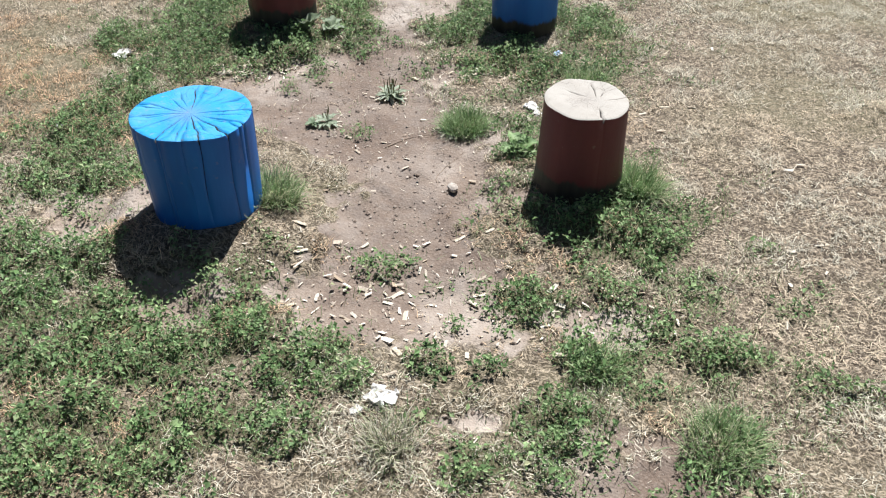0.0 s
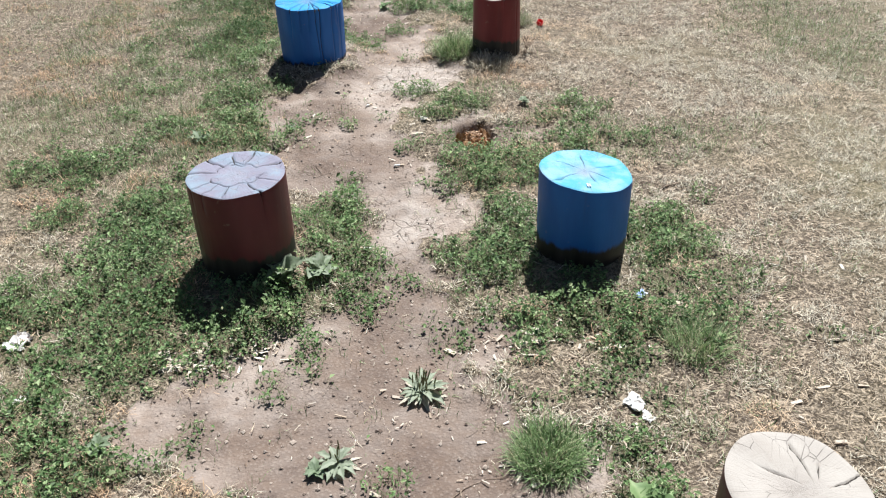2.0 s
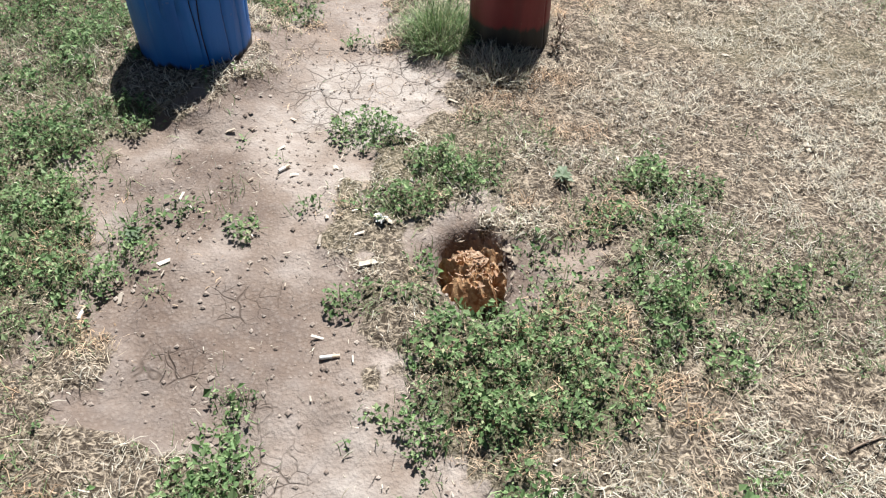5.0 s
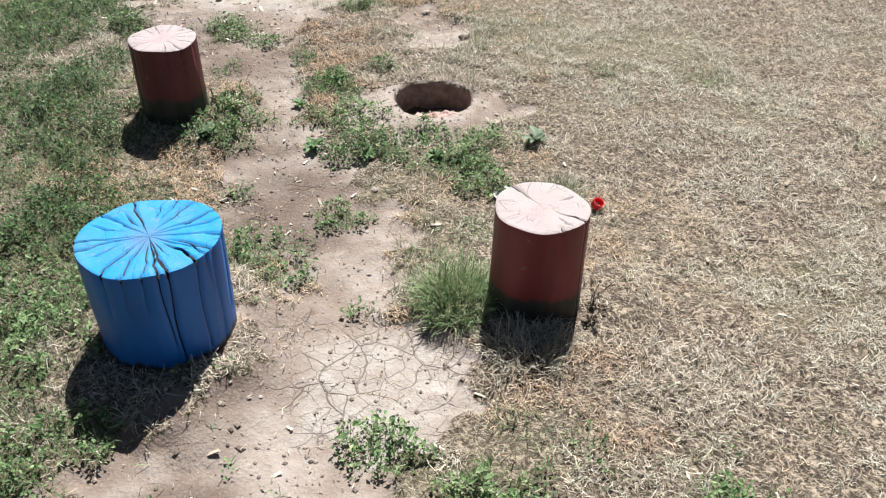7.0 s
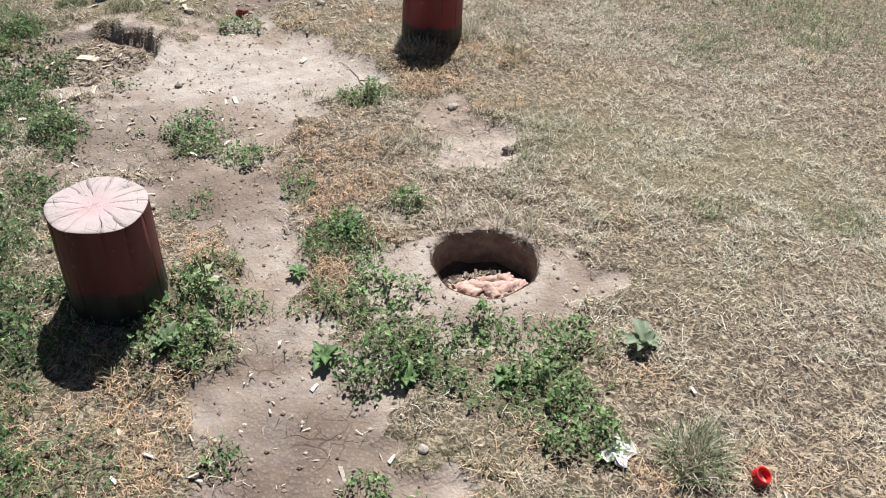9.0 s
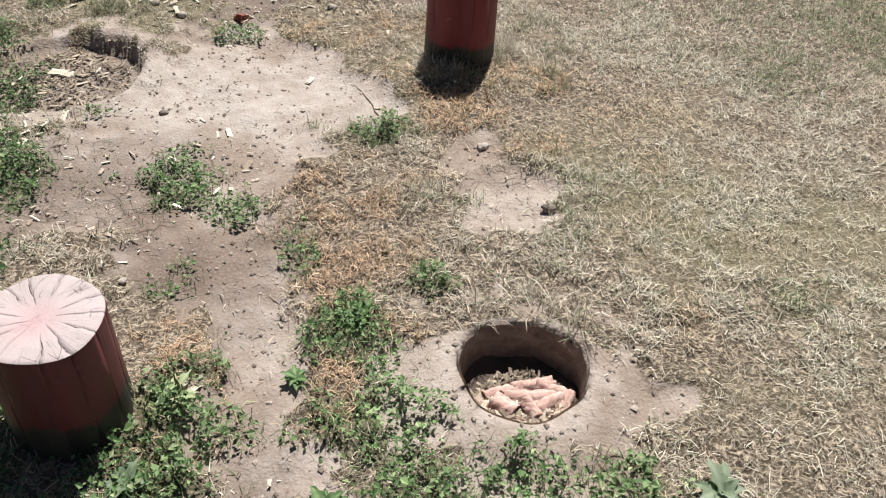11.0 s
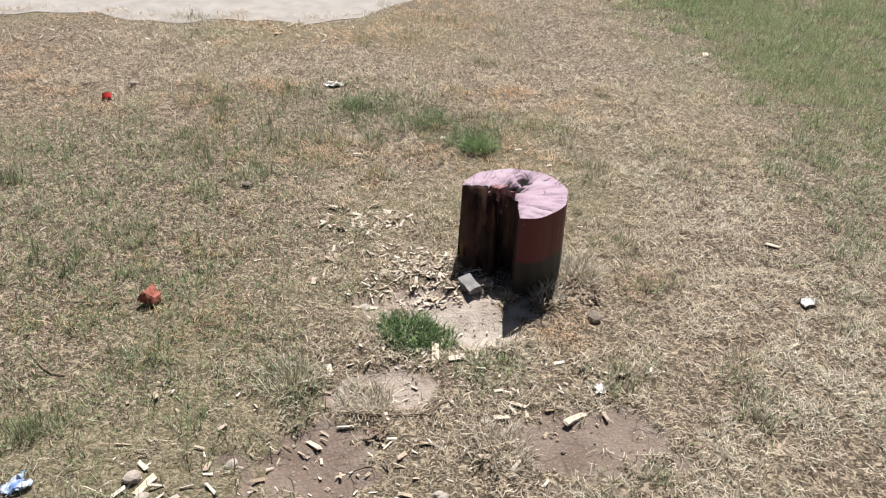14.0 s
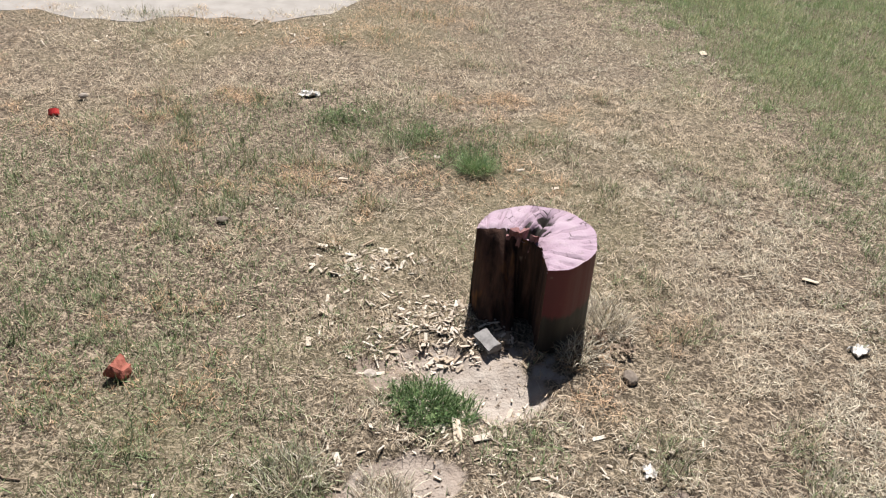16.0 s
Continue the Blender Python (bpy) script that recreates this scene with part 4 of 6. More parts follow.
def broken_stump(x, y, r, h):
    """A stump with its front quarter rotted away down to the ground."""
    thing = empty("broken_stump", x, y, 0, 0)
    rng = random.Random(4)
    a0, a1 = radians(-97), radians(161)
    count = 90
    out = []
    for k in range(count + 1):
        a = a0 + (a1 - a0) * k / count
        R = r * (1 + 0.02 * math.sin(3 * a) + 0.012 * math.sin(9 * a + 1) + 0.006 * rng.uniform(-1, 1))
        out.append((R * math.cos(a), R * math.sin(a)))
    inner = [out[-1], (-0.125, 0.050), (-0.09, 0.052), (-0.065, 0.046), (-0.05, 0.022), (-0.042, -0.010), (-0.012, -0.028), (-0.004, -0.06), (-0.012, -0.10), out[0]]
    fine = []
    for p, q in zip(inner, inner[1:]):
        for k in range(5):
            fine.append((p[0] + (q[0] - p[0]) * k / 5, p[1] + (q[1] - p[1]) * k / 5))
    fine.append(inner[-1])
    levels = 22
    # painted shell
    v, crack = [], []
    for j in range(levels + 1):
        f = j / levels
        for k, (px, py) in enumerate(out):
            grow = 1 + 0.035 * f
            z = h - 0.004 - f * (h + 0.06)
            v.append((px * grow, py * grow, z)), crack.append(0.0)
    idx = np.arange(len(v)).reshape(levels + 1, -1)
    quads = np.stack([idx[:-1, :-1], idx[1:, :-1], idx[1:, 1:], idx[:-1, 1:]], -1).reshape(-1, 4)
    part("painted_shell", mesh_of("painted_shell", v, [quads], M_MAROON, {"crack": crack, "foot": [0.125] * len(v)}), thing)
    # rotten faces
    v = []
    for j in range(levels + 1):
        f = j / levels
        for k, (px, py) in enumerate(fine):
            w = min(1.0, 4 * min(k, len(fine) - 1 - k) / len(fine))
            fib = noise.noise((px * 60, py * 60, f * 2.0)) + 0.5 * noise.noise((px * 150, py * 150, f * 6.0))
            push = w * (0.010 * fib + 0.02 * max(0, f - 0.75))
            if px < -0.04 and k > 0:
                edge = -math.sqrt(max(0.0, (0.97 * r) ** 2 - px * px))
                push += (py - edge) * 0.76 * f ** 0.7 * min(1.0, (-0.04 - px) / 0.02) * (1 + 0.25 * fib)
            z = h - 0.004 - f * (h + 0.06)
            v.append((px - w * 0.005 * fib, py - push, z - (0.012 * w * abs(fib) if j == 0 else 0)))
    idx = np.arange(len(v)).reshape(levels + 1, -1)
    quads = np.stack([idx[:-1, :-1], idx[1:, :-1], idx[1:, 1:], idx[:-1, 1:]], -1).reshape(-1, 4)
    part("rotten_core", mesh_of("rotten_core", v, [quads], M_ROT), thing, "dark rotten wood with orange streaks")
    # top: strips from the rim to the rotten heart
    back = fine[::-1]
    v, crack, rows = [], [], 10
    for k, (px, py) in enumerate(out):
        q = k / count * (len(back) - 1)
        n0 = min(int(q), len(back) - 2)
        ix, iy = (back[n0][n] + (back[n0 + 1][n] - back[n0][n]) * (q - n0) for n in (0, 1))
        split = k % 7 == 3 or k % 11 == 5
        for i in range(rows + 1):
            f = i / rows
            x_, y_ = px + (ix - px) * f, py + (iy - py) * f
            pit = max(math.exp(-(((x_ - 0.045 - 0.01 * noise.noise((x_ * 90, y_ * 90, 7))) / 0.016) ** 2 + ((y_ - 0.085) / 0.026) ** 2)), 1.5 * math.exp(-(((x_ + 0.004 - 0.02 * noise.noise((x_ * 70, y_ * 70, 1))) / 0.036) ** 2 + ((y_ - 0.040 - 0.016 * noise.noise((x_ * 70, y_ * 70, 5))) / 0.026) ** 2)))
            gap = split and 0.05 < f < 0.55 + 0.3 * ((k * 7) % 3 - 1)
            crack.append(0.22 if gap else (1.0 if pit > 0.4 else 0.0))
            v.append((x_, y_, h - 0.004 + (0.005 * noise.noise((x_ * 60, y_ * 60, 3)) if 0 < f else 0) - 0.045 * pit - (0.008 if gap else 0) - 0.01 * max(0, f - 0.85) / 0.15))
    idx = np.arange(len(v)).reshape(count + 1, rows + 1)
    quads = np.stack([idx[:-1, :-1], idx[1:, :-1], idx[1:, 1:], idx[:-1, 1:]], -1).reshape(-1, 4)
    part("top_face", mesh_of("top_face", v, [quads], M_TOP_LILAC, {"crack": crack}), thing, "lilac painted cracked top")
    # splinters left standing in the heart
    bm = bmesh.new()
    for px, py, s_, z in ((-0.055, 0.030, 0.022, h - 0.022), (-0.042, 0.012, 0.018, h - 0.014), (-0.072, 0.040, 0.014, h - 0.035), (-0.020, -0.018, 0.016, h - 0.016)):
        m = pose(px, py, z, rng.uniform(-14, 14), rng.uniform(-14, 14), rng.uniform(0, 180)) @ Matrix.Diagonal((s_ * 1.1, s_ * 0.7, s_ * 2.6, 1))
        made = bmesh.ops.create_cube(bm, size=1.0, matrix=m)["verts"]
        for vert in made:
            vert.co += Vector([rng.uniform(-0.005, 0.005) for _ in range(3)])
    bmesh.ops.subdivide_edges(bm, edges=bm.edges[:], cuts=2, use_grid_fill=True)
    for vert in bm.verts:
        vert.co += Vector((1, 1, 0.6)) * 0.004 * noise.noise(vert.co * 140)
    part("splinter", from_bm("splinter", bm, M_HEART), thing, "pinkish splintered heartwood")
    return tagged(thing, "broken maroon stump, rotted open at the front", "stump", "painted stumps along the path")


broken_stump(*s[8], 0.275)

# ---- grass and weeds ----
def blade_arrays(x, y, z, length, width, lean, az, rng, curl=0.5, segs=2):
    """Tapered bent blades: verts and faces for all of them at once."""
    n = len(x)
    dx, dy = np.cos(az), np.sin(az)
    sx, sy = -dy * width * 0.5, dx * width * 0.5
    base = np.stack([x, y, z], 1)
    across = np.stack([sx, sy, np.zeros(n)], 1)

    def along(f):
        tilt = lean * (1 + curl * (f - 0.5))
        return np.stack([dx * np.sin(tilt), dy * np.sin(tilt), np.cos(tilt)], 1) * (length * f)[:, None]

    if segs == 1:
        v = np.stack([base - across, base + across, base + along(1.0)], 1).reshape(-1, 3)
        k = np.arange(n)[:, None] * 3
        return v, [k + np.array([[0, 1, 2]])], 3
    mid = base + along(0.55)
    turn = az + rng.normal(0, 0.75, n)
    tilt = np.clip(lean * (1 + 0.5 * curl), 0, 1.75)
    tip = mid + np.stack([np.cos(turn) * np.sin(tilt), np.sin(turn) * np.sin(tilt), np.cos(tilt)], 1) * (length * 0.45)[:, None]
    v = np.stack([base - across * 0.8, base + across * 0.8, mid + across * 0.9, mid - across * 0.9, tip], 1).reshape(-1, 3)
    k = np.arange(n)[:, None] * 5
    return v, [k + np.array([[0, 1, 2, 3]]), k + np.array([[3, 2, 4]])], 5


def clear_of_stumps(x, y, gap=0.0):
    keep = np.ones(len(x), bool)
    for cx, cy, r in STUMPS:
        keep &= np.hypot(x - cx, y - cy) > r * 1.04 + gap
    return keep & (np.hypot(x - PIT_ROUND[0], y - PIT_ROUND[1]) > ROUND_R * 1.03)


def scatter(count, rng, x0, x1, y0, y1):
    return rng.uniform(x0, x1, count), rng.uniform(y0, y1, count)


def on_pavement(x, y):
    return (y > 12.03 + 0.16 * vnoise(x, y, 0.1, 51) + 0.1 * np.sin(x * 2.1) + 0.05 * np.sin(x * 7.3 + 1) + np.where(x > -0.2, 1.6 * (x + 0.2) ** 2, 0)) & (x < 0.9)


def build_dry_grass():
    rng = np.random.RandomState(21)
    sets = []
    # count, box, scale, segments, brightness, mean lean: a flat mat, a curled layer over it, then the surroundings
    for count, box, scale, segs, bright, flat in (
            (760000, (-2.9, 3.3, 0.75, 11.0), 1.0, 1, 0.18, 74), (600000, (-2.8, 3.2, 0.75, 11.0), 1.1, 2, 0.33, 56), (430000, (-1.9, 2.1, 0.75, 10.5), 1.0, 2, 0.36, 60),
            (200000, (-3.6, 4.4, 10.6, 13.8), 1.2, 1, 0.24, 74), (200000, (-3.6, 4.4, 10.6, 13.8), 1.3, 2, 0.36, 58), (260000, (-9, 10, -3.5, 18), 2.0, 1, 0.3, 66)):
        x, y = scatter(count, rng, *box)
        if scale == 2.0:
            far = (x < -2.8) | (x > 3.2) | (y < 0.8) | (y > 13.5)
        else:
            far = np.abs(x - 0.1) < 1.35 + 0.42 * y
        x, y = x[far], y[far]
        bare, weed = bareness(x, y), weediness(x, y)
        olive, lawn = patches(OLIVE, x, y, 0.7, 1.0), patches(LAWN, x, y, 0.5, 0.7)
        clump = 0.5 * vnoise(x, y, 0.085, 12) + 0.5 * vnoise(x, y, 0.026, 13)
        wide = vnoise(x, y, 0.45, 14)
        thin = 1 - 0.75 * smooth(vnoise(x, y, 0.16, 17) * 0.6 + vnoise(x, y, 0.6, 18) * 0.4, 0.52, 0.72)
        zone = np.maximum(smooth(y, 6.0, 8.0) * (0.35 + 0.65 * smooth(x, 1.5, 0.6) + 0.25 * smooth(x, -0.3, -0.9)), 0.45 * smooth(x, -0.7, -1.0))
        tuft = smooth(0.55 * vnoise(x, y, 0.13, 61) + 0.45 * vnoise(x, y, 0.05, 62), 0.52, 0.7) * smooth(vnoise(x, y, 0.5, 63), 0.25, 0.6) * zone
        p = np.clip(1.2 * (1 + 0.7 * tuft) * smooth(clump, 0.33 if segs == 1 else 0.38, 0.60) * (0.5 + 0.6 * wide) * thin, 0, 1)
        p = p * (1 - 0.96 * smooth(bare, 0.15, 0.8)) * (1 - 0.45 * weed) * (1 - 0.8 * lawn)
        keep = (rng.rand(len(x)) < p) & clear_of_stumps(x, y) & ~on_pavement(x, y)
        x, y, olive, clump, weed, bare, lawn, tuft = (q[keep] for q in (x, y, olive, clump, weed, bare, lawn, tuft))
        n = len(x)
        length = (0.010 + 0.036 * rng.rand(n) ** 1.8) * scale * (1 - 0.3 * bare) * (1 + 0.55 * tuft)
        lean = np.radians(np.clip(rng.normal(flat, 15, n) - 14 * olive - 24 * tuft, 8, 88))
        z = height(x, y, bare) + rng.uniform(-0.002, 0.010, n) * (lean > 0.9)
        az = rng.uniform(0, 2 * np.pi, n)
        width = (0.0011 + 0.0019 * rng.rand(n) ** 1.7) * (2.4 if scale == 2.0 else 1.0)
        tint = vnoise(x, y, 0.7, 16)
        bleach = 0.26 * smooth(x, 0.5, 1.2) + 0.12 * smooth(x, 0.4, 0.8) * smooth(y, 6.0, 4.0) + 0.27 * smooth(y, 9.6, 10.8) + 0.05 * smooth(y, 8.6, 9.6) + 0.1 * smooth(x, 0.45, 0.9) * smooth(y, 7.0, 8.5) + 0.06 * smooth(y, 9.0, 7.5) - 0.07 * smooth(y, 8.0, 9.0) * smooth(x, 0.4, -0.4)
        tone = np.clip(rng.normal(bright + 0.04, 0.2, n) + 0.3 * (tint - 0.5) + 0.75 * (clump - 0.48) + bleach, 0.0, 0.55)
        tone = np.where(rng.rand(n) < 0.55 * olive + 0.36 * tuft + 0.8 * lawn + 0.05 * (tint > 0.5) + 0.3 * weed, np.where(lawn > 0.4, rng.uniform(0.72, 0.95, n), rng.uniform(0.74, 1.0, n)), tone)
        warm = np.clip(smooth(0.6 * vnoise(x, y, 0.5, 19) + 0.4 * vnoise(x, y, 0.12, 20), 0.48, 0.7) * 1.0 + 0.25 * smooth(y, 8.4, 9.4) + 0.25 * rng.rand(n) ** 2, 0, 1) * (tone < 0.6) * (1 - 0.55 * smooth(x, 0.6, 1.1))
        v, f, k = blade_arrays(x, y, z, length, width, lean, az, rng, 0.6, segs)
        sets.append((v, f, k, np.repeat(tone, k), np.repeat(warm, k)))
    verts, faces, tones, warms, at = [], [], [], [], 0
    for v, f, k, tone, warm in sets:
        verts.append(v), tones.append(tone), warms.append(warm)
        faces += [a + at for a in f]
        at += len(v)
    me = mesh_of("dry_grass", np.concatenate(verts), faces, M_DRY, {"tone": np.concatenate(tones), "warm": np.concatenate(warms)}, False)
    tagged(new("dry_grass", me), "short matted straw-coloured dry grass with greener patches", "grass", kind="stuff")


def build_weeds():
    """Low leafy weeds: small folded leaves in clumps."""
    rng = np.random.RandomState(8)
    x, y = scatter(2300000, rng, -2.1, 1.3, 0.8, 10.9)
    w = weediness(x, y)
    clump = 0.5 * vnoise(x, y, 0.05, 22) + 0.5 * vnoise(x, y, 0.02, 23)
    keep = (rng.rand(len(x)) < w * smooth(w, 0.08, 0.3) * np.clip(0.05 + 1.5 * smooth(clump, 0.32, 0.7), 0, 1) * 0.45) & clear_of_stumps(x, y)
    x, y, w, clump = x[keep], y[keep], w[keep], clump[keep]
    n = len(x)
    big = rng.rand(n) < 0.25
    tall = (0.006 + 0.056 * smooth(clump, 0.3, 0.75) * w)
    z = height(x, y) + 0.004 + tall * np.where(big, rng.uniform(0.7, 1.1, n), rng.uniform(0.1, 1.0, n))
    L, W = 0.0055 + 0.0100 * rng.rand(n) ** 1.5 + 0.009 * big * rng.rand(n), rng.uniform(0.45, 0.85, n)
    L = L * (1 - 0.42 * smooth(y, 8.3, 8.8))
    az, tilt, roll = rng.uniform(0, 2 * np.pi, n), rng.uniform(-0.5, 0.95, n), rng.uniform(-0.5, 0.5, n)
    d = np.stack([np.cos(az) * np.cos(tilt), np.sin(az) * np.cos(tilt), np.sin(tilt)], 1)
    side = np.stack([-np.sin(az) * np.cos(roll), np.cos(az) * np.cos(roll), np.sin(roll)], 1)
    up = np.cross(d, side)
    c = np.stack([x, y, z], 1)
    l_, w_ = L[:, None], (L * W * 0.5)[:, None]
    v = np.stack([c, c + d * l_ * 0.5 + side * w_ + up * w_ * 0.45, c + d * l_ + up * l_ * -0.1, c + d * l_ * 0.5 - side * w_ + up * w_ * 0.45], 1).reshape(-1, 3)
    k = np.arange(n)[:, None] * 4
    deep = 0.22 * smooth(y, 5.2, 5.8) * smooth(y, 8.4, 7.8) * smooth(x, -0.4, -0.7)
    tone = np.clip(rng.beta(1.5, 2.4, n) * 0.9 - deep - 0.22 * smooth(y, 8.1, 8.5) + 0.25 * (vnoise(x, y, 0.3, 24) - 0.4) + 0.2 * (rng.rand(n) > 0.93), 0, 1)
    me = mesh_of("ground_weeds", v, [k + np.array([[0, 1, 2]]), k + np.array([[0, 2, 3]])], M_WEED, {"tone": np.repeat(tone, 4), "warm": np.zeros(4 * n)}, False)
    tagged(new("ground_weeds", me), "low green leafy weeds in dense ragged patches", "weeds", kind="stuff")
    # upright green blades among them
    x, y = scatter(850000, rng, -1.9, 4.2, 0.8, 13.4)
    w = np.maximum(weediness(x, y) * 0.85, np.maximum(1.0 * patches(LAWN, x, y, 0.5, 0.7), 0.34 * patches(OLIVE, x, y, 0.6, 0.8)))
    keep = (rng.rand(len(x)) < w) & clear_of_stumps(x, y)
    x, y = x[keep], y[keep]
    n = len(x)
    lawn = patches(LAWN, x, y, 0.5, 0.7)
    v, f, k = blade_arrays(x, y, height(x, y), 0.016 + 0.038 * rng.rand(n) ** 1.5, rng.uniform(0.0012, 0.0024, n), rng.uniform(0.1, 1.05, n), rng.uniform(0, 6.28, n), rng, 0.8, 2)
    me = mesh_of("green_grass", v, f, M_WEED, {"tone": np.repeat(np.clip(rng.normal(0.45 + 0.25 * lawn, 0.22, n), 0, 1), k)}, False)
    tagged(new("green_grass", me), "short green grass blades growing among the weeds", "grass", kind="stuff")


def build_lawn():
    """Thicker green grass at the edge of the watered lawn."""
    rng = np.random.RandomState(33)
    x, y = scatter(330000, rng, 1.3, 4.6, 8.8, 13.6)
    keep = rng.rand(len(x)) < patches(LAWN, x, y, 0.8, 1.5) * (0.12 + 0.88 * smooth(0.6 * vnoise(x, y, 0.12, 81) + 0.4 * vnoise(x, y, 0.04, 84), 0.32, 0.6))
    x, y = x[keep], y[keep]
    n = len(x)
    v, f, k = blade_arrays(x, y, height(x, y), 0.02 + 0.04 * rng.rand(n) ** 1.5, rng.uniform(0.002, 0.0036, n), rng.uniform(0.3, 1.3, n), rng.uniform(0, 6.28, n), rng, 0.8, 1)
    tone = np.clip(rng.normal(0.82, 0.2, n) + 0.7 * (vnoise(x, y, 0.2, 82) - 0.5) + 0.35 * (vnoise(x, y, 0.06, 83) - 0.5) + 0.4 * (rng.rand(n) > 0.82), 0, 1)
    me = mesh_of("lawn_grass", v, f, M_WEED, {"tone": np.repeat(tone, k)}, False)
    tagged(new("lawn_grass", me), "thick bright green grass at the lawn's edge", "grass", kind="stuff")


build_dry_grass()
build_weeds()
build_lawn()


def grass_tuft(x, y, r, tall, count, tone, label, seed, dry=0.25, material=None):
    rng = np.random.RandomState(seed)
    d = r * 0.55 * np.sqrt(rng.rand(count))
    a = rng.uniform(0, 2 * np.pi, count)
    px, py = d * np.cos(a), d * np.sin(a)
    lean = np.clip(0.1 + d / (r * 0.55) * 0.4 + rng.rand(count) * 0.7, 0.02, 1.4)
    az = a + rng.normal(0, 1.3, count)
    z = height(x + px, y + py) - spot(x, y)
    v, f, k = blade_arrays(px, py, z, tall * rng.uniform(0.45, 1.15, count), rng.uniform(0.0014, 0.0026, count), lean, az, rng, 1.0, 2)
    if dry < 0.35:
        t = np.where(rng.rand(count) < dry, rng.uniform(0.85, 1.0, count), np.clip(rng.normal(0.16 if tone > 0.98 else 0.42, 0.17, count), 0, 1))
        material = M_WEED
    else:
        t = np.where(rng.rand(count) < dry, rng.uniform(0.2, 0.6, count), np.clip(rng.normal(tone, 0.1, count), 0, 1))
    thing = empty("grass_tuft", x, y, spot(x, y))
    part("foliage", mesh_of("foliage", v, f, material or M_DRY, {"tone": np.repeat(t, k)}, False), thing)
    return tagged(thing, label, "grass tuft")


for k, (x, y, r, tall, count, tone, dry, label) in enumerate([
        (-0.335, 2.09, 0.13, 0.10, 1000, 0.93, 0.3, "green grass tuft against the blue stump"),
        (0.80, 2.22, 0.12, 0.12, 1000, 0.96, 0.15, "green grass tuft beside the maroon stump"),
        (0.24, 2.68, 0.14, 0.085, 1300, 0.97, 0.12, "dense green grass tuft on the bare path"),
        (0.86, 1.24, 0.15, 0.08, 700, 0.9, 0.25, "grey-green grass tuft in dry grass"),
        (0.10, 1.20, 0.10, 0.08, 350, 0.72, 0.45, "yellowish grass tuft in the weeds"),
        (0.60, 1.48, 0.11, 0.07, 400, 0.9, 0.2, "low green grass tuft"),
        (0.21, 5.42, 0.17, 0.10, 1300, 0.8, 0.34, "half-dry grass tuft beside the small stump"),
        (0.36, 5.22, 0.18, 0.07, 900, 0.6, 0.75, "long dry grass tuft at the foot of the stump"),
        (0.60, 5.90, 0.12, 0.08, 600, 0.85, 0.4, "grey-green grass tuft in dry grass"),
        (0.27, 7.86, 0.13, 0.08, 520, 0.5, 0.85, "dry grass tuft at the foot of the red stump"),
        (0.52, 8.02, 0.10, 0.07, 380, 0.5, 0.85, "dry straw tuft beside the red stump"),
        (0.47, 9.26, 0.13, 0.08, 520, 0.4, 0.95, "dry straw tuft beside the broken stump"),
        (-0.07, 9.02, 0.15, 0.055, 900, 0.99, 0.06, "dense fine-leaved green weed before the broken stump"),
        (0.0, 8.99, 0.10, 0.05, 360, 0.99, 0.08, "low green weed beside pale chips"),
        (0.36, 9.13, 0.10, 0.08, 200, 0.45, 0.9, "thin dry stalks before the broken stump"),
        (-0.40, 8.82, 0.13, 0.06, 420, 0.74, 0.4, "low half-green grass tuft"),
        (-0.20, 8.75, 0.12, 0.06, 380, 0.55, 0.7, "low dry grass tuft on pale earth"),
        (0.30, 10.15, 0.10, 0.08, 500, 0.95, 0.05, "green grass tuft behind the broken stump"),
        (0.72, 3.05, 0.16, 0.08, 520, 0.82, 0.3, "grey-green grass tuft near the blue stump"),
        (0.10, 8.55, 0.15, 0.05, 420, 0.45, 0.8, "low matted dry grass tuft"),
        (0.36, 6.77, 0.09, 0.10, 60, 0.5, 0.9, "dry grass strands hanging over the round hole"),
        (0.21, 6.77, 0.07, 0.08, 40, 0.5, 0.9, "few dry grass strands at the hole's rim"),
        (0.45, 6.70, 0.09, 0.09, 70, 0.7, 0.6, "thin half-dry grass tuft beside the round hole"),
        (-1.24, 8.28, 0.12, 0.08, 420, 0.8, 0.35, "green grass tuft at the chip-filled hollow")]):
    grass_tuft(x, y, r, tall, count, tone, label, 100 + k, dry)


def leaf_mesh(length, width, material, tone, seed):
    rng = random.Random(seed)
    v, t = [], []
    for i in range(7):
        f = i / 6
        w = width * math.sin(math.pi * min(0.98, 0.06 + 0.94 * f) ** 0.8) * (1 + 0.22 * math.sin(17 * f + seed) + 0.12 * rng.uniform(-1, 1))
        for s_ in (-1, -0.5, 0, 0.5, 1):
            z = 0.16 * length * math.sin(2.3 * f) + 0.18 * abs(s_) * w + 0.1 * width * math.sin(13 * f + 4 * s_ + seed) * abs(s_)
            v.append((length * f, s_ * w * 0.5, z)), t.append(min(1, max(0, tone + 0.12 * rng.uniform(-1, 1) + (0.25 if s_ == 0 else 0))))
    idx = np.arange(35).reshape(7, 5)
    quads = np.stack([idx[:-1, :-1], idx[1:, :-1], idx[1:, 1:], idx[:-1, 1:]], -1).reshape(-1, 4)
    return mesh_of("leaf", v, [quads], material, {"tone": t})


